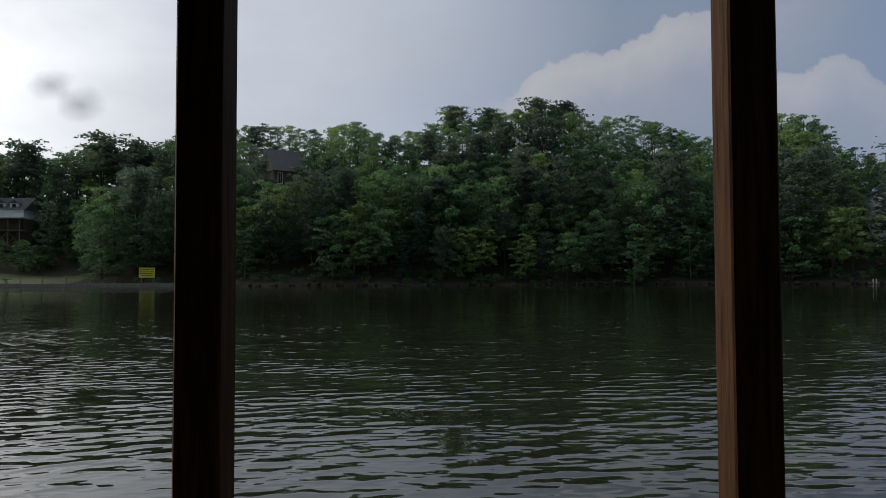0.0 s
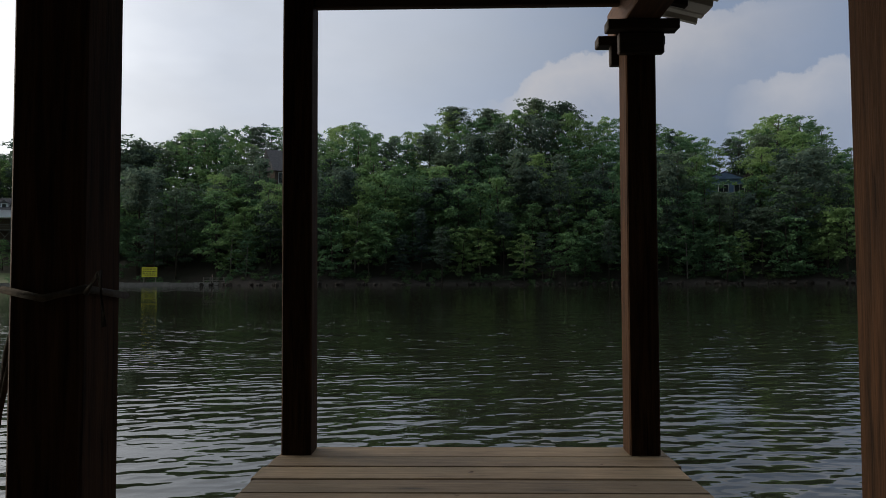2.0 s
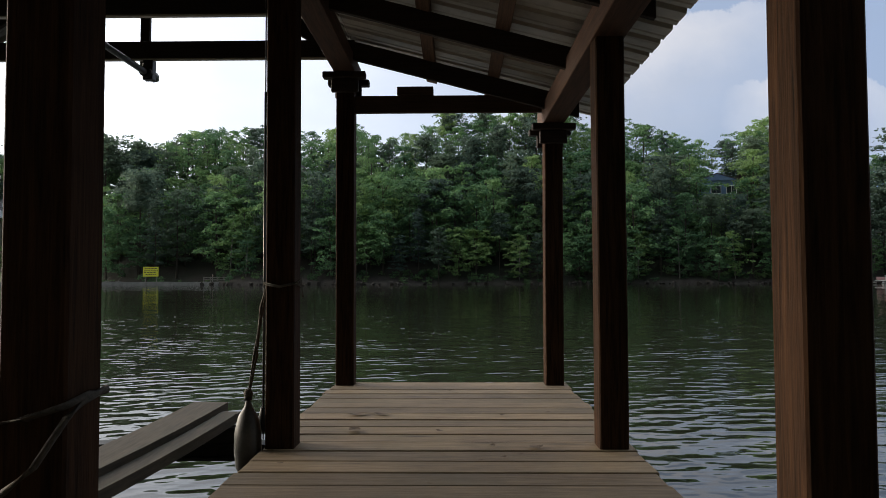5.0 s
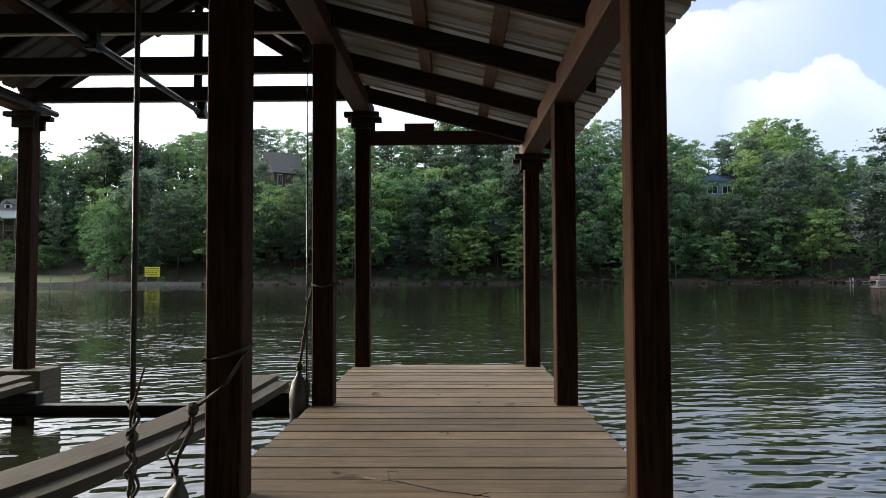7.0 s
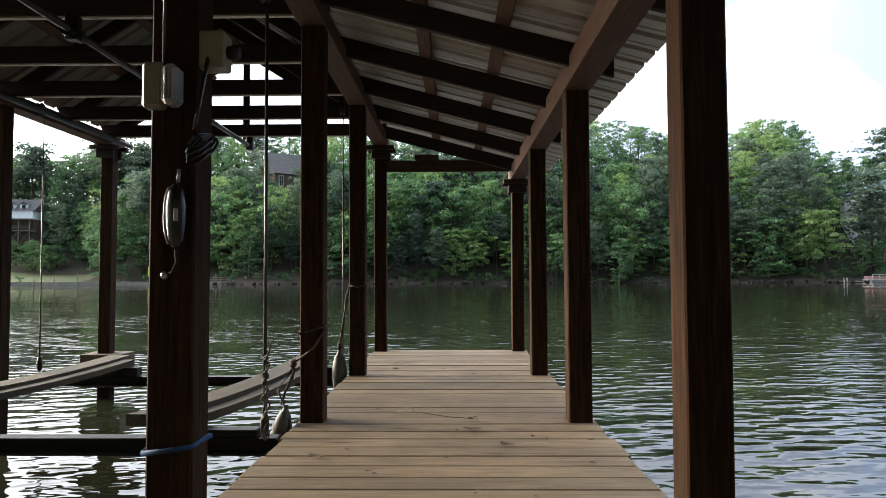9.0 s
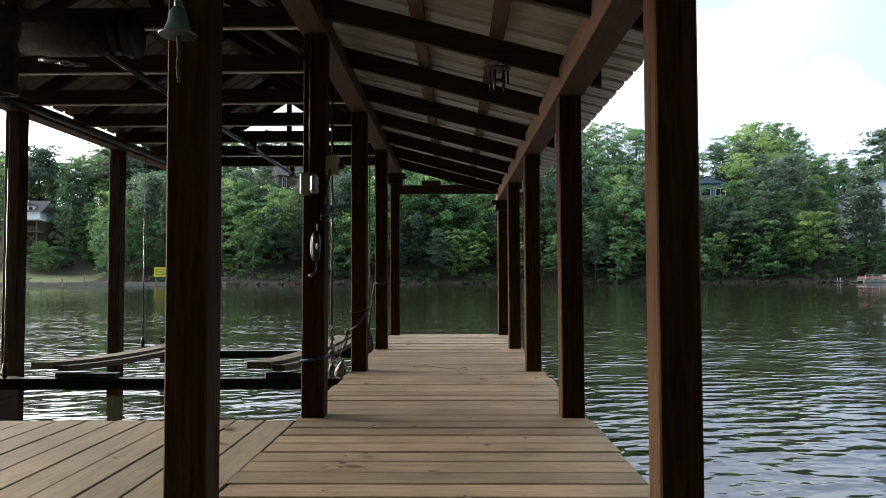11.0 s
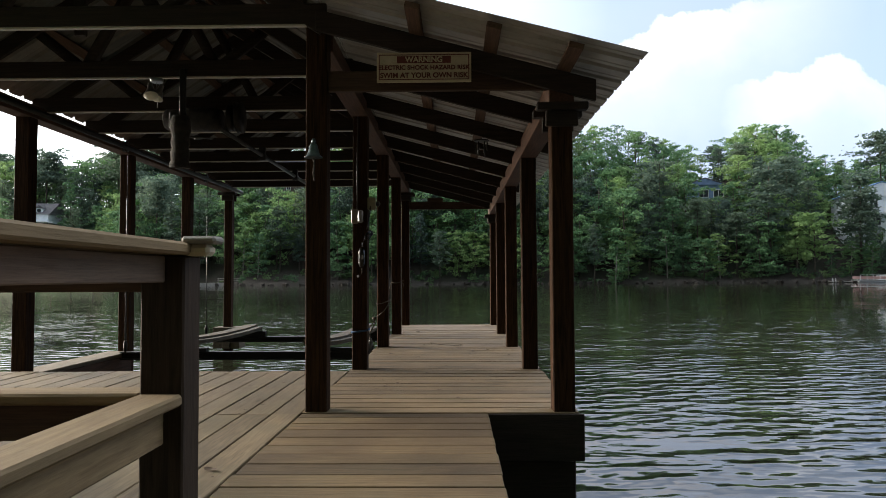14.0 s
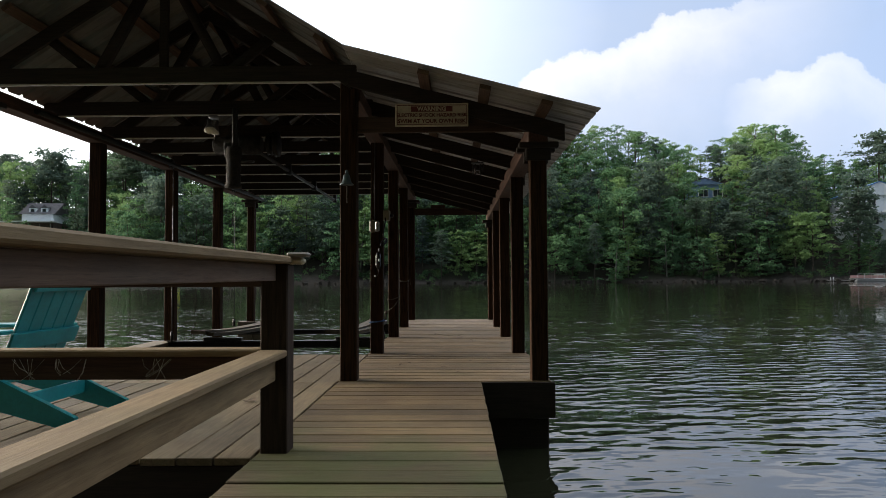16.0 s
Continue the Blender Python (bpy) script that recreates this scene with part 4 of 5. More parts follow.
def porch(t, x0, x1, depth, floor, mat, braces=True, roof=None):
    """A raised deck in front of a house, on posts with crossed braces."""
    part("deck_floor", boxed(x0, x1, -depth, -0.1, floor - 0.2, floor), mat, t)
    n = max(2, round((x1 - x0) / 2.4))
    for k in range(n + 1):
        x = x0 + 0.1 + (x1 - x0 - 0.2) * k / n
        part("deck_post", boxed(x - 0.09, x + 0.09, -depth, -depth + 0.18, floor - 4.2, floor + (2.4 if roof else 1.0)), mat, t)
        if braces and k < n:
            xb = x0 + 0.1 + (x1 - x0 - 0.2) * (k + 1) / n
            for za, zb in ((floor - 3.0, floor - 0.3), (floor - 0.3, floor - 3.0)):
                part("brace", tube([(x, -depth + 0.09, za), (xb, -depth + 0.09, zb)], 0.06, 4), mat, t)
    for z in (floor + 0.5, floor + 0.95):
        part("deck_rail", boxed(x0, x1, -depth + 0.02, -depth + 0.1, z, z + 0.07), mat, t)
    if roof:
        part("porch_roof", boxed(x0 - 0.3, x1 + 0.3, -depth - 0.4, 0.1, floor + 2.4, floor + 2.6), roof, t)


def build_houses():
    t = gable_house("house", "white clapboard house with dormers and a raised deck", -95.2, 150, 13.8, 7.0, 8, 1.7, 2.8, SIDING_WHITE, SHINGLE, 4, [], dormers=2)
    porch(t, -7.5, 4.4, 3.0, -2.8, GREY_DECK, roof=WHITE_TRIM)
    gable_house("house", "brown house with a steep grey roof among the trees", -35.2, 150, 19.9, 7.0, 8, 3.2, 5.0, SIDING_BROWN, SHINGLE, 36, [(-2.2, 1.6, 0.8, 2.2), (1.4, 1.6, 1.0, 1.4)])
    gable_house("house", "blue-grey house with white windows among the trees", 55.4, 150, 17.6, 7.5, 9, 3.4, 1.3, SIDING_BLUE, SHINGLE, -6, [(-0.2, 1.4, 1.9, 1.5), (2.9, 1.4, 1.9, 1.5)], deck="gable")
    t = gable_house("house", "tall white three-storey house with a blue roof by the water", 86.8, 138, 6.6, 13.0, 9, 10.4, 2.6, SIDING_WHITE, BLUE_ROOF, -10, [(-4.6, 8.6, 1.4, 1.5), (-1.5, 8.6, 1.4, 1.5), (2.2, 8.6, 1.4, 1.5), (-4.6, 5.2, 1.4, 1.8), (-1.2, 5.2, 1.8, 1.8), (2.4, 5.2, 1.8, 1.8), (-4.4, 1.6, 1.4, 1.8), (-0.9, 1.6, 2.0, 2.0), (2.8, 1.6, 1.8, 2.0)], deck="gable")
    porch(t, -6.4, 6.4, 3.0, 0.0, WHITE_TRIM)
    for k in range(2):
        z = 3.3 + 3.5 * k
        part("balcony", boxed(-6.4, 6.4, -2.0, -0.1, z - 0.2, z), WHITE_TRIM, t)
        part("balcony_rail", boxed(-6.4, 6.4, -2.0, -1.93, z + 0.85, z + 0.95), WHITE_TRIM, t)
        for q in range(9):
            part("balcony_post", boxed(-6.35 + 1.58 * q, -6.27 + 1.58 * q, -1.99, -1.92, z, z + 0.85), WHITE_TRIM, t)
    for x, y, z, w, d in ((63.6, 146, 12.9, 4.2, 3.0), (76.8, 138, 5.9, 8.5, 3.0)):
        t = thing("hillside_deck", "grey timber viewing deck on the hillside", "deck", pose(x, y, z), group="hillside decks")
        porch(t, -w / 2, w / 2, d, 0.0, GREY_DECK, braces=False)
    for x, y, z0, z1 in ((77.5, 140, 6.0, 11.2), (61.5, 147, 13.0, 15.8)):
        s = thing("hillside_stair", "grey timber stair up the wooded bank", "stairs", group="hillside stairs")
        for o in (0.0, 1.1):
            part("stringer", tube([(x + o * 0.3, y + o, z0 + 0.0), (x - 3.4 + o * 0.3, y + 5 + o, z1)], 0.12, 4), GREY_DECK, s)
        for k in range(9):
            f = (k + 0.5) / 9
            part("step", boxed(x - 3.4 * f - 0.5, x - 3.4 * f + 0.6, y + 5 * f, y + 5 * f + 0.4, z0 + (z1 - z0) * f, z0 + (z1 - z0) * f + 0.08), GREY_DECK, s)


build_houses()


# ---- far shore things ----
def build_far_shore():
    s = thing("shore_sign", "yellow notice board on posts at the far water's edge", "sign", pose(-53.2, 123.6, 0))
    board = part("board", boxed(-1.35, 1.35, 0, 0.06, 0.95, 2.65), YELLOW, s)
    for z, a, b in ((2.33, -1.05, 1.1), (1.95, -1.2, 1.2), (1.64, -1.2, 1.05), (1.3, -0.9, 0.95)):
        x = a
        while x < b - 0.1:
            w = rng.uniform(0.16, 0.5)
            part("text_bar", boxed(x, min(b, x + w), -0.012, -0.002, z - 0.07, z + 0.07, soft=0), SIGN_BLACK, board)
            x += w + 0.12
    for x in (-1.0, 1.0):
        part("sign_post", boxed(x - 0.06, x + 0.06, 0.07, 0.17, -1.4, 2.5), GREY_DECK, s)
    for x, h, w in ((-68.3, 1.9, 0.06), (-72.5, 1.0, 0.07), (-76.3, 1.2, 0.05), (-43.0, 1.6, 0.06)):
        p = thing("marker_post", "thin pale marker post on the far bank", "post", pose(x, 125.6, land(x, 125.6)), group="bank posts")
        part("shaft", boxed(-w, w, -w, w, -0.3, h), GREY_DECK, p)
        part("band", boxed(-w - 0.02, w + 0.02, -w - 0.02, w + 0.02, h * 0.72, h * 0.86), BOAT_RED, p)
    wall = thing("retaining_wall", "low pale concrete wall along the lawn's water edge", "wall", kind="structure")
    for k in range(14):
        x = -100 + 4.2 * k
        part("wall_board", boxed(x, x + 4.15, SHORE - 0.6, SHORE - 0.2, WATER_Z - 1, WATER_Z + 0.52 + 0.03 * (k % 3)), CONCRETE, wall)
    fence = thing("shore_fence", "low pale timber fence on the bank", "fence", pose(-42.5, 126.5, land(-42.5, 126.5)))
    for k in range(5):
        part("fence_post", boxed(-2.4 + 1.2 * k - 0.06, -2.4 + 1.2 * k + 0.06, 0, 0.12, -0.3, 0.95), GREY_DECK, fence)
    for z in (0.35, 0.75):
        part("fence_rail", boxed(-2.5, 2.5, -0.06, -0.01, z, z + 0.12), GREY_DECK, fence)
    # driftwood
    for k in range(3):
        d = thing("fallen_branch", "pale bare fallen branch on the bank", "branch", pose(-64 + 2.2 * k, 125.6, land(-64, 125.6) + 0.25, 0, 0, 25 * k), group="driftwood")
        part("limb", tube([(-1.6, 0, 0), (-0.3, 0.2, 0.35), (1.5, 0.1, 0.2)], 0.09, 6, 0.4), PALE_BARK, d)
        part("twig", tube([(-0.3, 0.2, 0.35), (0.1, 0.1, 0.95), (0.5, 0.0, 1.2)], 0.05, 5, 0.4), PALE_BARK, d)
    # moored pontoon boat and dock on the right
    b = thing("pontoon_boat", "white pontoon boat with a faded red side, moored", "boat", pose(74.8, 121.5, WATER_Z))
    for y in (-0.9, 0.9):
        part("pontoon", shifted(turned([(0, 0), (0.25, 0.25), (0.32, 0.7), (0.32, 6.2), (0.2, 6.5), (0, 6.6)], 12), pose(-3.3, y, 0.12, 0, 90, 0)), GREY_METAL, b)
    part("deck", boxed(-3.2, 3.2, -1.25, 1.25, 0.42, 0.52), BOAT_WHITE, b)
    part("side_panel", boxed(-2.9, 3.0, -1.24, -1.18, 0.62, 1.12), BOAT_RED, b)
    part("side_panel", boxed(-2.9, 3.0, 1.18, 1.24, 0.62, 1.12), BOAT_RED, b)
    part("top_rail", boxed(-2.95, 3.05, -1.26, -1.16, 1.36, 1.42), BOAT_WHITE, b)
    for k in range(6):
        x = -2.9 + 1.17 * k
        part("rail_post", boxed(x - 0.03, x + 0.03, -1.25, -1.19, 0.52, 1.38), BOAT_WHITE, b)
    part("seat", boxed(1.2, 2.7, 0.4, 1.1, 0.52, 1.25, soft=0.06), BOAT_WHITE, b)
    d = thing("mooring_dock", "small grey floating dock with a white ladder", "dock", pose(69.0, 122.2, WATER_Z))
    part("platform", boxed(-1.6, 2.2, -0.8, 0.8, 0.1, 0.3), GREY_DECK, d)
    for x in (-1.3, -0.8):
        part("ladder_rail", tube([(x, -0.8, -0.2), (x, -0.8, 0.7), (x + 0.12, -0.5, 0.85), (x + 0.2, -0.2, 0.7), (x + 0.2, -0.2, 0.3)], 0.035, 6), BOAT_WHITE, d)
    # pale rocks along the waterline
    r = np.random.default_rng(5)
    bm = bmesh.new()
    for k in range(150):
        x = r.uniform(-45, 100)
        edge = SHORE + 1.2 * math.sin(x * 0.07) + 0.6 * math.sin(x * 0.23 + 1)
        s = r.uniform(0.15, 0.5)
        made = bmesh.ops.create_icosphere(bm, subdivisions=1, radius=s, matrix=pose(x, edge - r.uniform(0.2, 0.9), WATER_Z + r.uniform(0, 0.3)))
        for v in made["verts"]:
            v.co += Vector(r.normal(size=3)) * s * 0.18
    tagged(part("shore_rocks", bm, BANK), "grey rocks along the far waterline", "rocks", kind="stuff")


build_far_shore()


# ---- boat lift ----
def sagged(x0, y0, x1, y1, z0, z1, sag, w, th, n=10):
    """A plank that bends: from one end to the other, sag lifting its ends."""
    bm = bmesh.new()
    d = Vector((x1 - x0, y1 - y0, 0)).normalized()
    side = Vector((d.y, -d.x, 0)) * (w / 2)
    rows = []
    for k in range(n + 1):
        f = k / n
        p = Vector((x0 + (x1 - x0) * f, y0 + (y1 - y0) * f, z0 + (z1 - z0) * f + sag * (2 * f - 1) ** 2))
        rows.append([bm.verts.new(q) for q in (p - side, p + side, p + side - Vector((0, 0, th)), p - side - Vector((0, 0, th)))])
    for a, b in zip(rows, rows[1:]):
        for i in range(4):
            bm.faces.new((a[i], a[(i + 1) % 4], b[(i + 1) % 4], b[i]))
    bm.faces.new(rows[0])
    bm.faces.new(rows[-1])
    bmesh.ops.recalc_face_normals(bm, faces=bm.faces)
    return bm


def build_lift():
    lift = thing("boat_lift", "empty boat lift with black steel beams and warped plank bunks", "boat lift")
    for y in (3.88, 6.5):
        t, b = (-0.015, -0.112) if y < 5 else (-0.055, -0.142)
        outline = [(-0.05, t), (0.05, t), (0.05, t - 0.014), (0.01, t - 0.02), (0.01, b + 0.02), (0.05, b + 0.014), (0.05, b), (-0.05, b), (-0.05, b + 0.014), (-0.01, b + 0.02), (-0.01, t - 0.02), (-0.05, t - 0.014)]
        beam = bmesh.new()
        ends = [[beam.verts.new((x, y + a, b)) for a, b in outline] for x in (-3.95, -0.93)]
        for k in range(12):
            beam.faces.new((ends[0][k], ends[0][(k + 1) % 12], ends[1][(k + 1) % 12], ends[1][k]))
        beam.faces.new(ends[0])
        beam.faces.new(ends[1])
        bmesh.ops.recalc_face_normals(beam, faces=beam.faces)
        part("cross_beam", beam, BLACK_METAL, lift)
    for x in (-3.32, -1.46):
        part("bunk", sagged(x - 0.13, 3.66, x + 0.11, 6.75, 0.10, 0.065, 0.05, 0.2, 0.06), BUNK, lift, "warped grey plank bunk")
        part("bunk", sagged(x + 0.035, 3.70, x + 0.275, 6.6, 0.072, 0.045, 0.045, 0.1, 0.05), BUNK, lift)
        for y in (3.88, 6.5):
            part("bunk_bracket", boxed(x - 0.12, x + 0.42, y - 0.05, y + 0.05, -0.012 if y < 5 else -0.052, 0.03), BLACK_METAL, lift)
    for x in (-0.995, -3.88):
        for y in (3.83, 6.55):
            part("cable", tube([(x, y, -0.05), (x, y, 2.5)], 0.004, 6), BLACK_METAL, lift)
            top = 2.5 if (x > -2 and y < 5) else 1.85
            part("cable_sleeve", tube([(x, y, 0.12), (x, y, top)], 0.010 if y < 5 else 0.007, 8), DARK_PIPE, lift)
            part("shackle", turned([(0, -0.02), (0.022, 0), (0.026, 0.07), (0.016, 0.12), (0, 0.13)], 8), BLACK_METAL, lift, at=pose(x, y, 0.0))
            part("pulley", shifted(turned([(0.03, -0.02), (0.07, -0.02), (0.055, 0), (0.07, 0.02), (0.03, 0.02)], 14), pose(x, y - 0.06, 2.47, 0, 90, 0)), BLACK_METAL, lift)
    # knotted line wound round the near cable
    for k in range(3):
        pts = [(-0.985 + (0.012 + 0.011 * math.sin(q * 0.37 + 2 * k)) * math.cos((0.28 + 0.08 * k) * q + 2.1 * k), 3.81 + 0.014 * math.sin((0.28 + 0.08 * k) * q + 2.1 * k), -0.02 + 0.0085 * q) for q in range(56 - 5 * k)]
        part("rope_wrap", tube(pts, 0.0058, 5), ROPE, lift)
    for z, r in ((0.10, 0.020), (0.22, 0.017), (0.33, 0.021), (0.43, 0.016)):
        part("knot", shifted(turned([(0, -r), (r * 0.8, -r * 0.6), (r, 0), (r * 0.7, r * 0.7), (0, r)], 8), pose(-0.985, 3.81, z, 25, 15, 0)), ROPE, lift)
    part("rope_tail", tube([(-0.985, 3.80, 0.42), (-0.96, 3.78, 0.47), (-0.93, 3.77, 0.56)], 0.006, 5, 0.5), ROPE, lift)
    part("drive_pipe", tube([(-2.34, 2.35, 2.435), (-2.36, 8.28, 2.425)], 0.024, 10), DARK_PIPE, lift)
    for y in (4.3, 6.12, 8.15):
        part("pipe_bearing", boxed(-2.40, -2.32, y - 0.035, y + 0.035, 2.38, 2.543), BLACK_METAL, lift)
        part("coupling", tube([(-2.36, y - 0.09, 2.43), (-2.36, y + 0.09, 2.43)], 0.042, 10), BLACK_METAL, lift)
    # winding drum pipe under the outer eave
    part("cable_drum", tube([(-3.86, 0.6, 2.46), (-3.86, 8.3, 2.46)], 0.03, 10), BLACK_METAL, lift)
    part("motor_box", shifted(turned([(0, 0), (0.08, 0.0), (0.1, 0.02), (0.1, 0.14), (0.115, 0.15), (0.115, 0.5), (0.09, 0.55), (0, 0.55)], 20), pose(-2.68, 2.08, 2.40, 0, 90, 0)), RUSTY, lift, "dark motor housing under the trusses")
    rim = tube([(0.13 * math.cos(math.tau * k / 20), 0.13 * math.sin(math.tau * k / 20), 0) for k in range(21)], 0.010, 6)
    spokes = [tube([(0, 0, 0), (0.128 * math.cos(math.tau * k / 5), 0.128 * math.sin(math.tau * k / 5), 0)], 0.008, 5) for k in range(5)]
    part("drive_wheel", shifted(merge(rim, turned([(0, -0.02), (0.03, -0.018), (0.03, 0.018), (0, 0.02)], 10), *spokes), pose(-2.3, 1.9, 2.19, 10, 4, 0)), DARK_PIPE, lift)
    for x, y, r0, r1 in ((-2.02, 2.02, 0.055, 0.13), (-1.94, 2.02, 0.03, 0.15)):
        part("drive_pulley", shifted(turned([(0, -0.02), (r1, -0.02), (r1 - 0.015, 0), (r1, 0.02), (r0, 0.022), (0, 0.022)], 22), pose(x, y, 2.40, 0, 90, 0)), BLACK_METAL, lift)
    part("motor", shifted(turned([(0, 0.03), (0.05, 0.03), (0.055, 0.0), (0.080, 0.0), (0.084, 0.03), (0.070, 0.05), (0.074, 0.13), (0.064, 0.16), (0.077, 0.20), (0.067, 0.25), (0.079, 0.30), (0.080, 0.38), (0.065, 0.42), (0, 0.43)], 20), pose(-2.13, 1.06, 1.77, 3, 2, 0)), RUSTY, lift, "drab hanging motor cylinder")
    part("motor_strap", boxed(-2.155, -2.105, 1.095, 1.125, 2.18, 2.60), BLACK_METAL, lift)
    part("motor_bracket", boxed(-2.24, -2.10, 1.098, 1.124, 2.10, 2.24), BLACK_METAL, lift)


build_lift()


# ---- outer finger and piles ----
def build_finger():
    f = thing("finger_beam", "timber edge beam of the outer finger beside the slip", "beam", kind="structure")
    part("cap_plank", boxed(-4.25, -3.94, 2.02, 4.14, -0.075, -0.035), PLANK_Y, f)
    part("side_board", boxed(-3.98, -3.942, 2.02, 4.13, -0.42, -0.078), BEAM_Y, f)
    part("side_board", boxed(-4.25, -4.21, 2.02, 4.13, -0.42, -0.078), FASCIA, f)
    p = thing("pile_box", "brown weathered pile block round the outer corner post", "pile", kind="structure")
    part("block", merge(boxed(-4.28, -4.102, 8.0, 8.36, -0.40, -0.02), boxed(-3.968, -3.8, 8.0, 8.36, -0.40, -0.02), boxed(-4.1, -3.97, 7.98, 8.107, -0.40, -0.02), boxed(-4.1, -3.97, 8.243, 8.36, -0.40, -0.02)), BUNK, p)


build_finger()


# ---- chair ----
def build_chair():
    c = thing("adirondack_chair", "teal-painted slatted garden chair on the side deck", "chair", pose(-2.72, -1.47, 0.0, 0, 0, 89))
    for s in (-1, 1):
        x = s * 0.305
        side = bmesh.new()
        pts = [(0.47, 0.37), (0.47, 0.26), (-0.50, 0.0), (-0.60, 0.0), (-0.60, 0.06), (-0.1, 0.30), (0.3, 0.39)]
        a = [side.verts.new((x - 0.019, y, z)) for y, z in pts]
        b = [side.verts.new((x + 0.019, y, z)) for y, z in pts]
        side.faces.new(a)
        side.faces.new(b[::-1])
        for k in range(len(pts)):
            side.faces.new((a[k], a[(k + 1) % len(pts)], b[(k + 1) % len(pts)], b[k]))
        bmesh.ops.recalc_face_normals(side, faces=side.faces)
        part("side_rail", side, TEAL, c)
        part("front_leg", boxed(x + s * 0.016 - 0.014, x + s * 0.016 + 0.014 + 0.012, 0.33, 0.44, 0.0, 0.545), TEAL, c)
        part("armrest", boxed(x - 0.075 + s * 0.02, x + 0.075 + s * 0.02, -0.2, 0.50, 0.548, 0.572, soft=0.008), TEAL, c)
        part("arm_bracket", boxed(x + s * 0.045 - 0.012, x + s * 0.045 + 0.012, 0.36, 0.42, 0.40, 0.546), TEAL, c)
    for k in range(6):
        y = 0.42 - 0.092 * k
        part("seat_slat", shifted(boxed(-0.32, 0.32, -0.041, 0.041, 0, 0.02), pose(0, y, 0.385 - 0.018 * k, 11, 0, 0)), TEAL, c)
    for k in range(5):
        x = (k - 2) * 0.122
        top = 0.82 - 0.05 * abs(k - 2)
        part("back_slat", shifted(boxed(x - 0.0595, x + 0.0595, -0.01, 0.01, 0, top, soft=0.006), pose(0, -0.09, 0.24, 21, 0, 0)), TEAL, c)
    for z, w in ((0.08, 0.29), (0.29, 0.345), (0.66, 0.30)):
        part("back_rail", shifted(boxed(-w, w, -0.034, -0.012, z - 0.055, z + 0.055), pose(0, -0.09, 0.24, 21, 0, 0)), TEAL, c)
    part("stretcher", boxed(-0.284, 0.284, -0.32, -0.295, 0.11, 0.20), TEAL, c)


build_chair()


# ---- small things on the boathouse ----
def lettering(text, size, mat, owner, x, z, y, bold=0.0):
    """Raised words, centred, facing the land side."""
    font = bpy.data.curves.new("words", "FONT")
    font.body, font.size, font.extrude, font.offset = text, size, 0.0015, bold
    font.align_x, font.align_y = "CENTER", "CENTER"
    tmp = bpy.data.objects.new("words", font)
    scene.collection.objects.link(tmp)
    me = bpy.data.meshes.new_from_object(tmp.evaluated_get(bpy.context.evaluated_depsgraph_get()))
    bpy.data.objects.remove(tmp)
    bpy.data.curves.remove(font)
    me.materials.append(mat)
    return part("lettering", me, mat, owner, at=pose(x, y, z, 90, 0, 0))


def build_warning_sign():
    s = thing("warning_sign", "cream warning sign with dark red lettering on the cross beam", "sign", pose(-0.088, -0.078, 2.235))
    w, h = 0.307, 0.098
    board = part("board", boxed(-w, w, 0.012, 0.0295, -h, h, soft=0.003), SIGN_BOARD, s)
    for a in ((-w + 0.014, w - 0.014, h - 0.02, h - 0.015), (-w + 0.014, w - 0.014, -h + 0.015, -h + 0.02), (-w + 0.014, -w + 0.019, -h + 0.0205, h - 0.0205), (w - 0.019, w - 0.014, -h + 0.0205, h - 0.0205)):
        part("border", boxed(a[0], a[1], 0.009, 0.0115, a[2], a[3], soft=0), SIGN_RED, board)
    part("heading_panel", boxed(-0.175, 0.175, 0.009, 0.0115, 0.026, 0.072, soft=0), SIGN_RED, board)
    lettering("WARNING", 0.05, SIGN_BOARD, board, 0, 0.048, 0.0075, 0.0015)
    lettering("ELECTRIC SHOCK HAZARD RISK", 0.0405, SIGN_RED, board, 0, -0.004, 0.0095, 0.0012)
    lettering("SWIM AT YOUR OWN RISK", 0.0465, SIGN_RED, board, 0, -0.055, 0.0095, 0.0014)


build_warning_sign()


def build_bell():
    b = thing("bell", "tarnished bronze bell with a pull cord on a post", "bell", pose(-0.803, -0.085, 1.645))
    part("bell_body", turned([(0.058, 0.0), (0.060, 0.004), (0.045, 0.015), (0.034, 0.04), (0.028, 0.075), (0.018, 0.09), (0.0, 0.094)], 20), BELL, b)
    part("crown", turned([(0.0, 0.092), (0.012, 0.094), (0.014, 0.108), (0.008, 0.125), (0, 0.128)], 10), BELL, b)
    part("bracket", tube([(0, 0.002, 0.115), (0, 0.04, 0.125), (0, 0.08, 0.10), (0, 0.082, 0.02)], 0.008, 6), BLACK_METAL, b)
    part("pull_cord", tube([(0, 0, 0.01), (0.004, 0, -0.05), (0.0, 0, -0.10), (0.006, 0, -0.15)], 0.006, 6), ROPE, b)


build_bell()


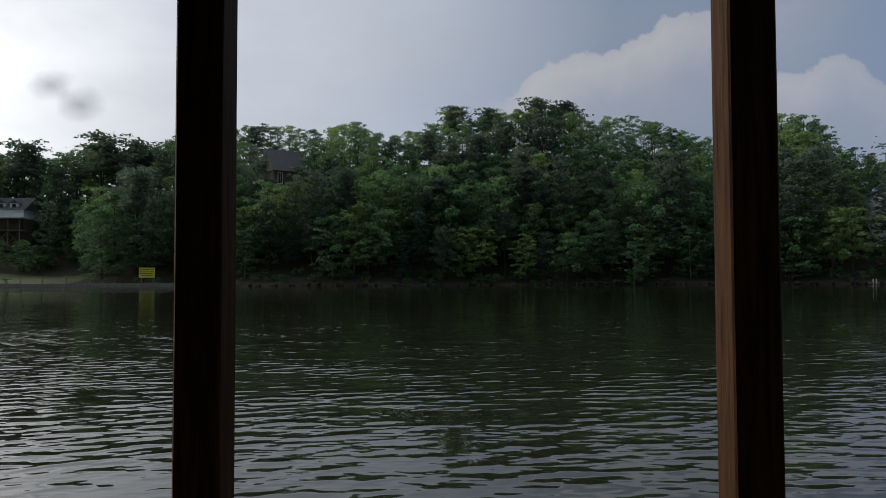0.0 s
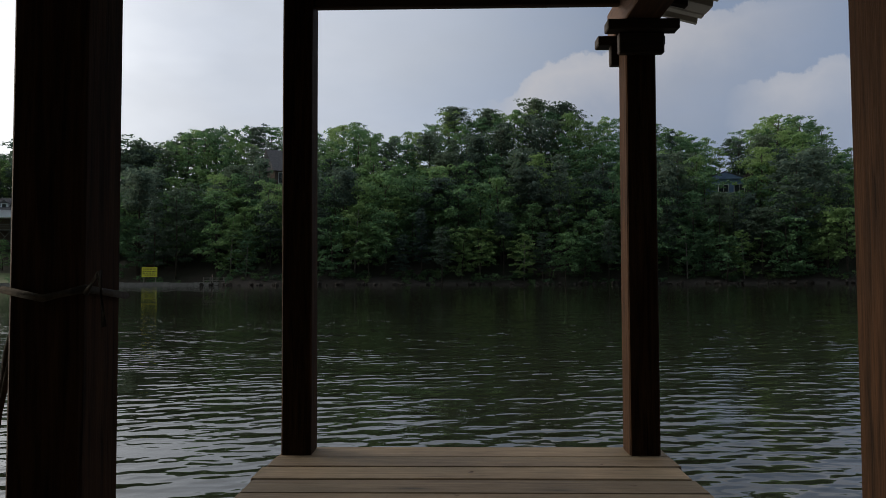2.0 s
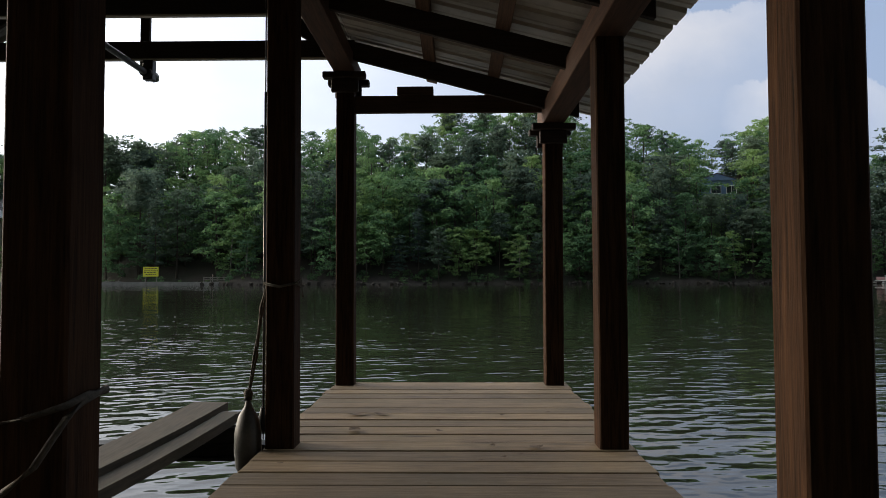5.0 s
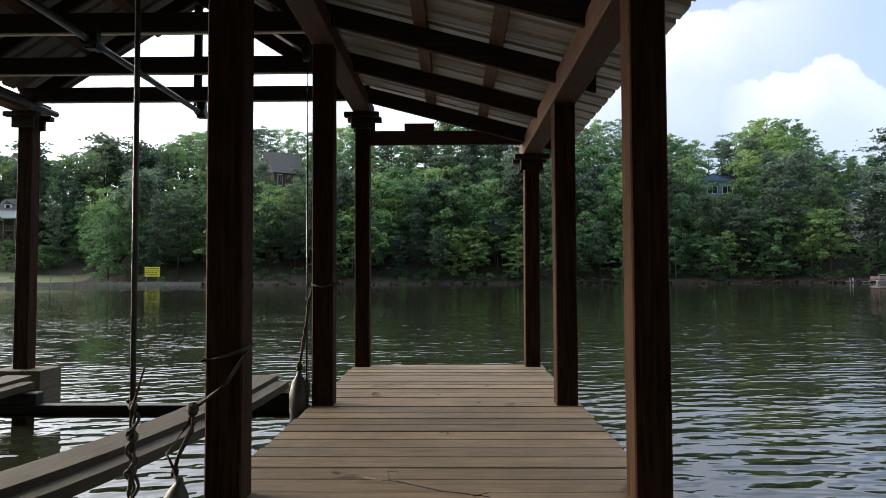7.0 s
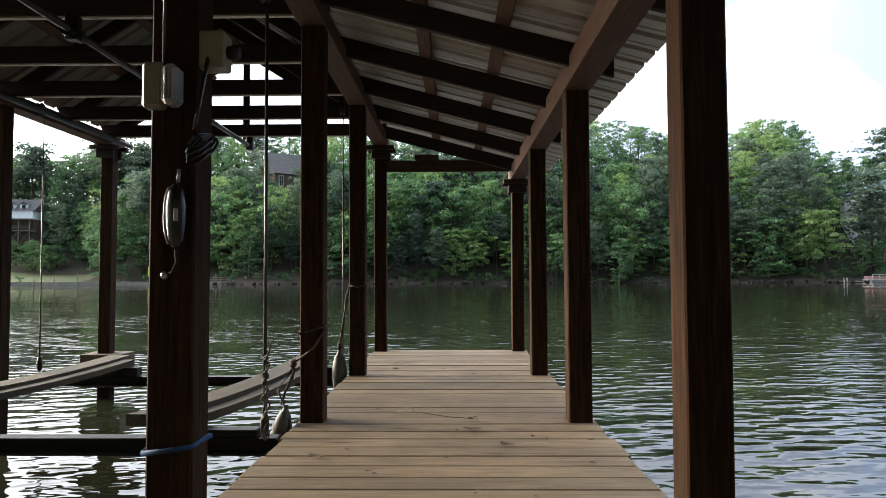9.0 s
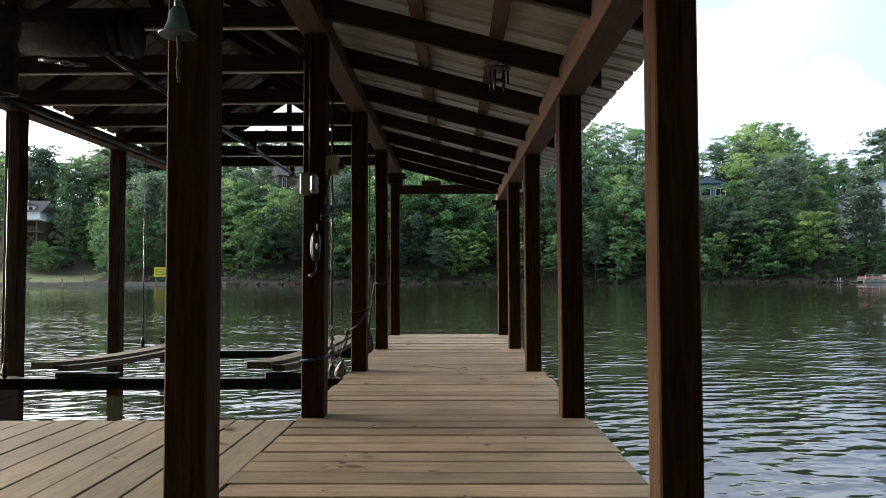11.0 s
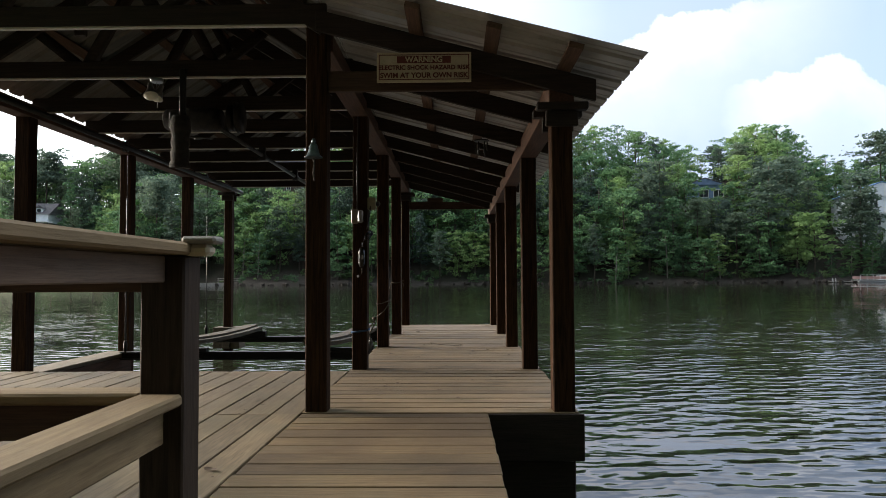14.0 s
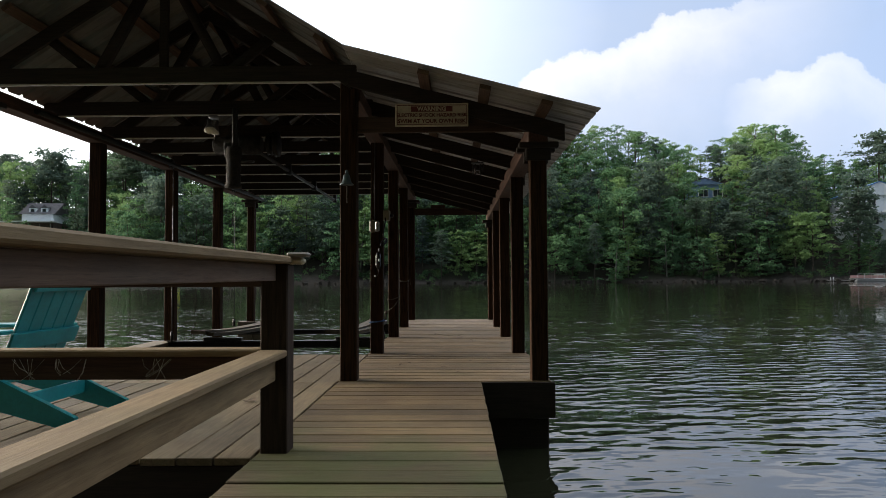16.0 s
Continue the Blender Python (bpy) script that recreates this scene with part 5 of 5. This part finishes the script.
def build_flood_lamp():
    f = thing("flood_lamp", "twin-head flood lamp fixed under a roof truss", "lamp", pose(-2.345, 1.10, 2.515))
    part("base", turned([(0, -0.03), (0.05, -0.028), (0.055, 0.0), (0, 0.002)], 14), GREY_METAL, f)
    for s, dy in ((-1, -0.04), (1, 0.02)):
        head = part("lamp_head", shifted(turned([(0, 0), (0.02, 0), (0.024, 0.05), (0.055, 0.115), (0.06, 0.125)], 16), pose(s * 0.035, dy, -0.05, 158, s * 14, 0)), GREY_METAL, f)
        part("lens", shifted(turned([(0.0, 0.15), (0.03, 0.146), (0.056, 0.128), (0.056, 0.122), (0, 0.122)], 16), pose(s * 0.035, dy, -0.05, 158, s * 14, 0)), LAMP_GLASS, head)
    part("pull_chain", tube([(0.0, 0.0, -0.03), (0.01, 0, -0.24)], 0.003, 5), GREY_METAL, f)


build_flood_lamp()


def build_post_fittings():
    y = POST_Y[1]
    o = thing("outlet_box", "weathered outdoor outlet box with a clouded cover", "outlet", pose(-0.82, y - 0.002, 1.45))
    part("body", boxed(-0.056, 0.010, -0.048, 0, -0.070, 0.070, soft=0.010), PLASTIC, o)
    cover = part("cover", boxed(0.011, 0.060, -0.072, -0.002, -0.064, 0.058, soft=0.014), CLEAR, o, "clouded hinged cover")
    for k in range(4):
        part("rib", boxed(0.020 + 0.009 * k, 0.0228 + 0.009 * k, -0.0755, -0.0722, -0.050, 0.044, soft=0), GREY_METAL, cover)
    part("conduit", tube([(0.0, -0.014, 0.07), (0.0, -0.014, 0.5), (0.004, -0.010, 1.0)], 0.006, 8), DARK_PIPE, o)
    j = thing("light_switch_box", "olive junction box with a black sensor on the post", "switch box", pose(-0.705, y + 0.055, 1.575))
    part("body", boxed(-0.033, 0.055, -0.04, 0.04, -0.055, 0.06, soft=0.006), OLIVE, j)
    part("sensor", shifted(turned([(0, 0), (0.02, 0), (0.024, 0.02), (0.018, 0.036), (0, 0.04)], 14), pose(0.056, 0.0, 0.0, 0, 90, 0)), BLACK_METAL, j)
    h = thing("remote_holder", "black lift control with a bright metal edge on a cord", "control", pose(-0.776, y - 0.002, 1.06))
    b = turned([(0, -0.105), (0.014, -0.098), (0.026, -0.075), (0.032, -0.03), (0.033, 0.03), (0.027, 0.075), (0.014, 0.098), (0, 0.105)], 18)
    part("body", shifted(b, pose(0, -0.024, 0) @ Matrix.Diagonal((0.92, 0.7, 0.95, 1))), BLACK_PLASTIC, h)
    part("edge_strip", tube([(-0.016, -0.034, 0.085), (-0.029, -0.032, 0.05), (-0.033, -0.030, 0.0), (-0.030, -0.032, -0.045), (-0.018, -0.034, -0.085)], 0.0035, 6), GREY_METAL, h, "bright chrome edge strip")
    part("button", boxed(0.002, 0.016, -0.049, -0.044, -0.018, 0.020, soft=0.002), CLEAR, h)
    part("hanger", tube([(0.004, -0.02, 0.10), (0.004, -0.012, 0.14)], 0.006, 6), GREY_METAL, h)
    part("cord", tube([(0.0, -0.024, -0.10), (0.004, -0.024, -0.14), (-0.012, -0.018, -0.17), (-0.035, -0.010, -0.178)], 0.0045, 6), FASCIA, h)
    part("eye", turned([(0, -0.012), (0.010, -0.008), (0.012, 0.0), (0.010, 0.008), (0, 0.012)], 8), GREY_METAL, h, at=pose(-0.038, -0.010, -0.178))
    w = thing("cable_coil", "coil of black cable looped on the post", "cable", pose(-0.75, y + 0.06, 1.30))
    for k in range(3):
        pts = [(0.030 + (0.028 + 0.004 * k) * math.cos(t), -0.078 + 0.012 * k + 0.06 * max(0.0, math.cos(t)), (0.036 + 0.006 * (k % 3)) * math.sin(t + 0.9) - 0.02 - 0.010 * k) for t in [math.tau * q / 18 for q in range(19)]]
        part("loop", tube(pts, 0.005, 6), BLACK_PLASTIC, w)
    part("lead", tube([(0.02, -0.07, 0.02), (0.034, -0.066, 0.10), (0.05, -0.062, 0.20), (0.05, -0.03, 0.27)], 0.007, 6), BLACK_PLASTIC, w)
    st = thing("blue_strap", "bright blue strap tied round the post", "strap", pose(XL + PW / 2, y + PW / 2, 0.365))
    q = PW / 2 + 0.006
    part("band", tube([(-q, -q, -0.012), (0, -q, -0.004), (q, -q, 0.008), (q, 0, 0.012), (q, q, 0.006), (0, q, 0), (-q, q, -0.005), (-q, -q, -0.012)], 0.009, 6), BLUE, st)


build_post_fittings()


def build_fender(x, y, z, r, h, post_y, tie_z, label, wraps):
    f = thing("boat_fender", label, "fender", pose(x, y, z), group="boat fenders")
    prof = [(0, -h / 2), (r * 0.45, -h * 0.48), (r * 0.85, -h * 0.36), (r, -h * 0.12), (r * 0.97, h * 0.12), (r * 0.72, h * 0.34), (r * 0.3, h * 0.46), (r * 0.18, h * 0.54), (0, h * 0.55)]
    part("float", turned(prof, 18), FENDER, f)
    part("eye", turned([(0, h * 0.54), (0.02, h * 0.55), (0.02, h * 0.62), (0, h * 0.63)], 10), BLACK_METAL, f)
    tx, ty, tz = XL - 0.012 - x, post_y + PW / 2 - y, tie_z - z
    for k in range(wraps):
        s = 0.012 * k
        part("rope", tube([(0, 0, h * 0.58), (tx * 0.3 + s, ty * 0.2, h * 0.6 + (tz - h * 0.6) * 0.35), (tx * 0.8 - s, ty * 0.7, h * 0.6 + (tz - h * 0.6) * 0.8), (tx, ty, tz)], 0.0065, 6), ROPE, f)
    part("knot", turned([(0, 0), (0.018, 0.005), (0.024, 0.03), (0.014, 0.05), (0, 0.055)], 8), ROPE, f, at=pose(0.0, 0, h * 0.56))
    q = PW / 2 + 0.007
    cx, cy = XL + PW / 2 - x, post_y + PW / 2 - y
    ring = [(cx + q * a, cy + q * b, tz + 0.01 * math.sin(3 * a + b)) for a, b in ((-1, -1), (0, -1.05), (1, -1), (1.05, 0), (1, 1), (0, 1.05), (-1, 1), (-1.05, 0), (-1, -1))]
    part("rope_loop", tube(ring, 0.0075, 6), ROPE, f)
    part("rope_end", tube([(cx + q, cy - q, tz), (cx + q + 0.03, cy - q - 0.01, tz + 0.04), (cx + q + 0.035, cy - q, tz - 0.06)], 0.006, 6), ROPE, f)


def build_low_fender():
    """A small fender under a line that loops the post and drops slantwise to a knot beside it."""
    y = POST_Y[2]
    f = thing("boat_fender", "small grey fender tied low on a slip post", "fender", pose(-0.965, y - 0.04, 0.0), group="boat fenders")
    r, h = 0.062, 0.30
    prof = [(0, -h / 2), (r * 0.45, -h * 0.48), (r * 0.85, -h * 0.36), (r, -h * 0.12), (r * 0.95, h * 0.08), (r * 0.62, h * 0.30), (r * 0.26, h * 0.42), (r * 0.16, h * 0.50), (0, h * 0.51)]
    part("float", shifted(turned(prof, 18), pose(-0.005, 0, -0.03, 4, 12, 0)), FENDER, f)
    part("eye", turned([(0, 0.115), (0.014, 0.12), (0.016, 0.14), (0, 0.15)], 10), BLACK_METAL, f)
    q = PW / 2 + 0.008
    cx, cy = XL + PW / 2 + 0.965, PW / 2 + 0.04
    knot = (cx - q - 0.025, cy - q - 0.02, 0.36)
    ring = [(cx - q, cy + q, 0.55), (cx - q - 0.003, cy, 0.545), (cx - q, cy - q, 0.535), (cx, cy - q - 0.004, 0.55), (cx + q, cy - q, 0.575), (cx + q + 0.004, cy, 0.585), (cx + q, cy + q, 0.58), (cx, cy + q, 0.565), (cx - q, cy + q, 0.55)]
    part("rope_loop", tube(ring, 0.0075, 6), ROPE, f)
    part("rope_loop", tube([(cx + q, cy + q, 0.585), (cx + q + 0.006, cy - 0.02, 0.575), (cx + q + 0.002, cy - q - 0.006, 0.55), (cx + 0.02, cy - q - 0.012, 0.455), (cx - 0.035, cy - q - 0.012, 0.41), knot], 0.0075, 6), ROPE, f)
    part("knot", shifted(turned([(0, -0.025), (0.018, -0.02), (0.024, 0.0), (0.017, 0.02), (0, 0.025)], 8), pose(*knot, 20, 10, 0)), ROPE, f)
    for dx, dz in ((-0.05, 0.0), (0.015, 0.01), (0.0, -0.02)):
        part("rope", tube([knot, (knot[0] + dx * 0.4, knot[1], 0.30 + dz), (dx * 0.8 + 0.01, -0.005, 0.20 + dz), (0.0, 0, 0.14)], 0.0065, 6), ROPE, f)
    part("rope_end", tube([(0.0, -0.01, 0.14), (0.05, -0.03, 0.02), (0.03, -0.06, -0.10), (-0.03, -0.065, -0.13), (-0.06, -0.05, -0.11)], 0.006, 6), ROPE, f)


build_low_fender()
build_fender(-0.965, 6.17, 0.03, 0.066, 0.36, POST_Y[3], 0.79, "large dirty grey fender hung beside the walkway", 2)


def build_deck_litter():
    r = random.Random(3)
    for k in range(130):
        x, y = (r.uniform(-0.8, 0.8), r.uniform(0.4, 8.0)) if k < 70 else (r.uniform(-3.6, -0.9), r.uniform(-1.6, 1.8))
        s = r.uniform(0.005, 0.016) if k % 5 else r.uniform(0.020, 0.036)
        b = bmesh.new()
        v = [b.verts.new((s * 1.6 * math.cos(a) * r.uniform(0.8, 1.2), s * math.sin(a), 0.003 + s * 0.35 * abs(math.cos(a)))) for a in [math.tau * q / 7 for q in range(7)]]
        top = b.verts.new((0, 0, 0.004))
        for q in range(7):
            b.faces.new((v[q], v[(q + 1) % 7], top))
        leaf = part("dead_leaf", b, LEAF_DEAD, at=pose(x, y, 0.003, 0, 0, r.uniform(0, 360)))
        tagged(leaf, "small curled brown leaf lying on the planks", "leaf", "fallen leaves")
    t = thing("twig", "thin bare grey twig lying on the walkway", "twig", pose(-0.07, 4.35, 0.006, 0, 0, -22))
    part("stem", tube([(-0.28, 0.03, 0.0), (-0.1, 0.0, 0.012), (0.1, -0.03, 0.006), (0.30, -0.02, 0.004)], 0.004, 5, 0.5), BARK, t)
    part("side_shoot", tube([(-0.14, 0.0, 0.01), (-0.20, 0.09, 0.02), (-0.17, 0.14, 0.01)], 0.003, 5, 0.5), BARK, t)
    part("side_shoot", tube([(0.22, -0.02, 0.004), (0.26, -0.08, 0.02), (0.31, -0.05, 0.03)], 0.003, 5, 0.5), BARK, t)


build_deck_litter()


def build_chime():
    c = thing("hanging_chime", "dark metal wind chime hung below the walkway rafters", "wind chime", pose(0.36, 2.0, 2.16))
    part("hook", tube([(0, 0, 0.0), (0, 0, 0.16)], 0.004, 5), BLACK_METAL, c)
    part("top_disc", turned([(0, -0.01), (0.07, -0.01), (0.075, 0.0), (0, 0.012)], 16), BLACK_METAL, c)
    for k in range(6):
        a = math.tau * k / 6
        part("chime_tube", tube([(0.055 * math.cos(a), 0.055 * math.sin(a), -0.02), (0.055 * math.cos(a), 0.055 * math.sin(a), -0.10 - 0.012 * k)], 0.007, 6), BLACK_METAL, c)
    part("clapper", turned([(0, -0.09), (0.028, -0.085), (0.028, -0.07), (0, -0.065)], 12), BLACK_METAL, c)


build_chime()


def build_cobweb(x, seed):
    """Loose pale threads hanging on the low rail beside the deck."""
    r = random.Random(seed)
    c = thing("cobweb", "torn pale cobweb hanging on the dark low rail", "cobweb", pose(x, -2.375, 0.47), group="cobwebs")
    for k in range(7):
        a, b = r.uniform(-0.10, 0.10), r.uniform(-0.08, 0.08)
        drop = r.uniform(0.05, 0.13)
        part("thread", tube([(a, 0.0, 0.0), (0.6 * a + 0.4 * b, -0.006, -drop * 0.6), (b * 0.7, 0.002, -drop)], 0.0011, 4), COBWEB, c)


for web_x, web_seed in ((-1.84, 4), (-1.40, 9), (-2.05, 12)):
    build_cobweb(web_x, web_seed)
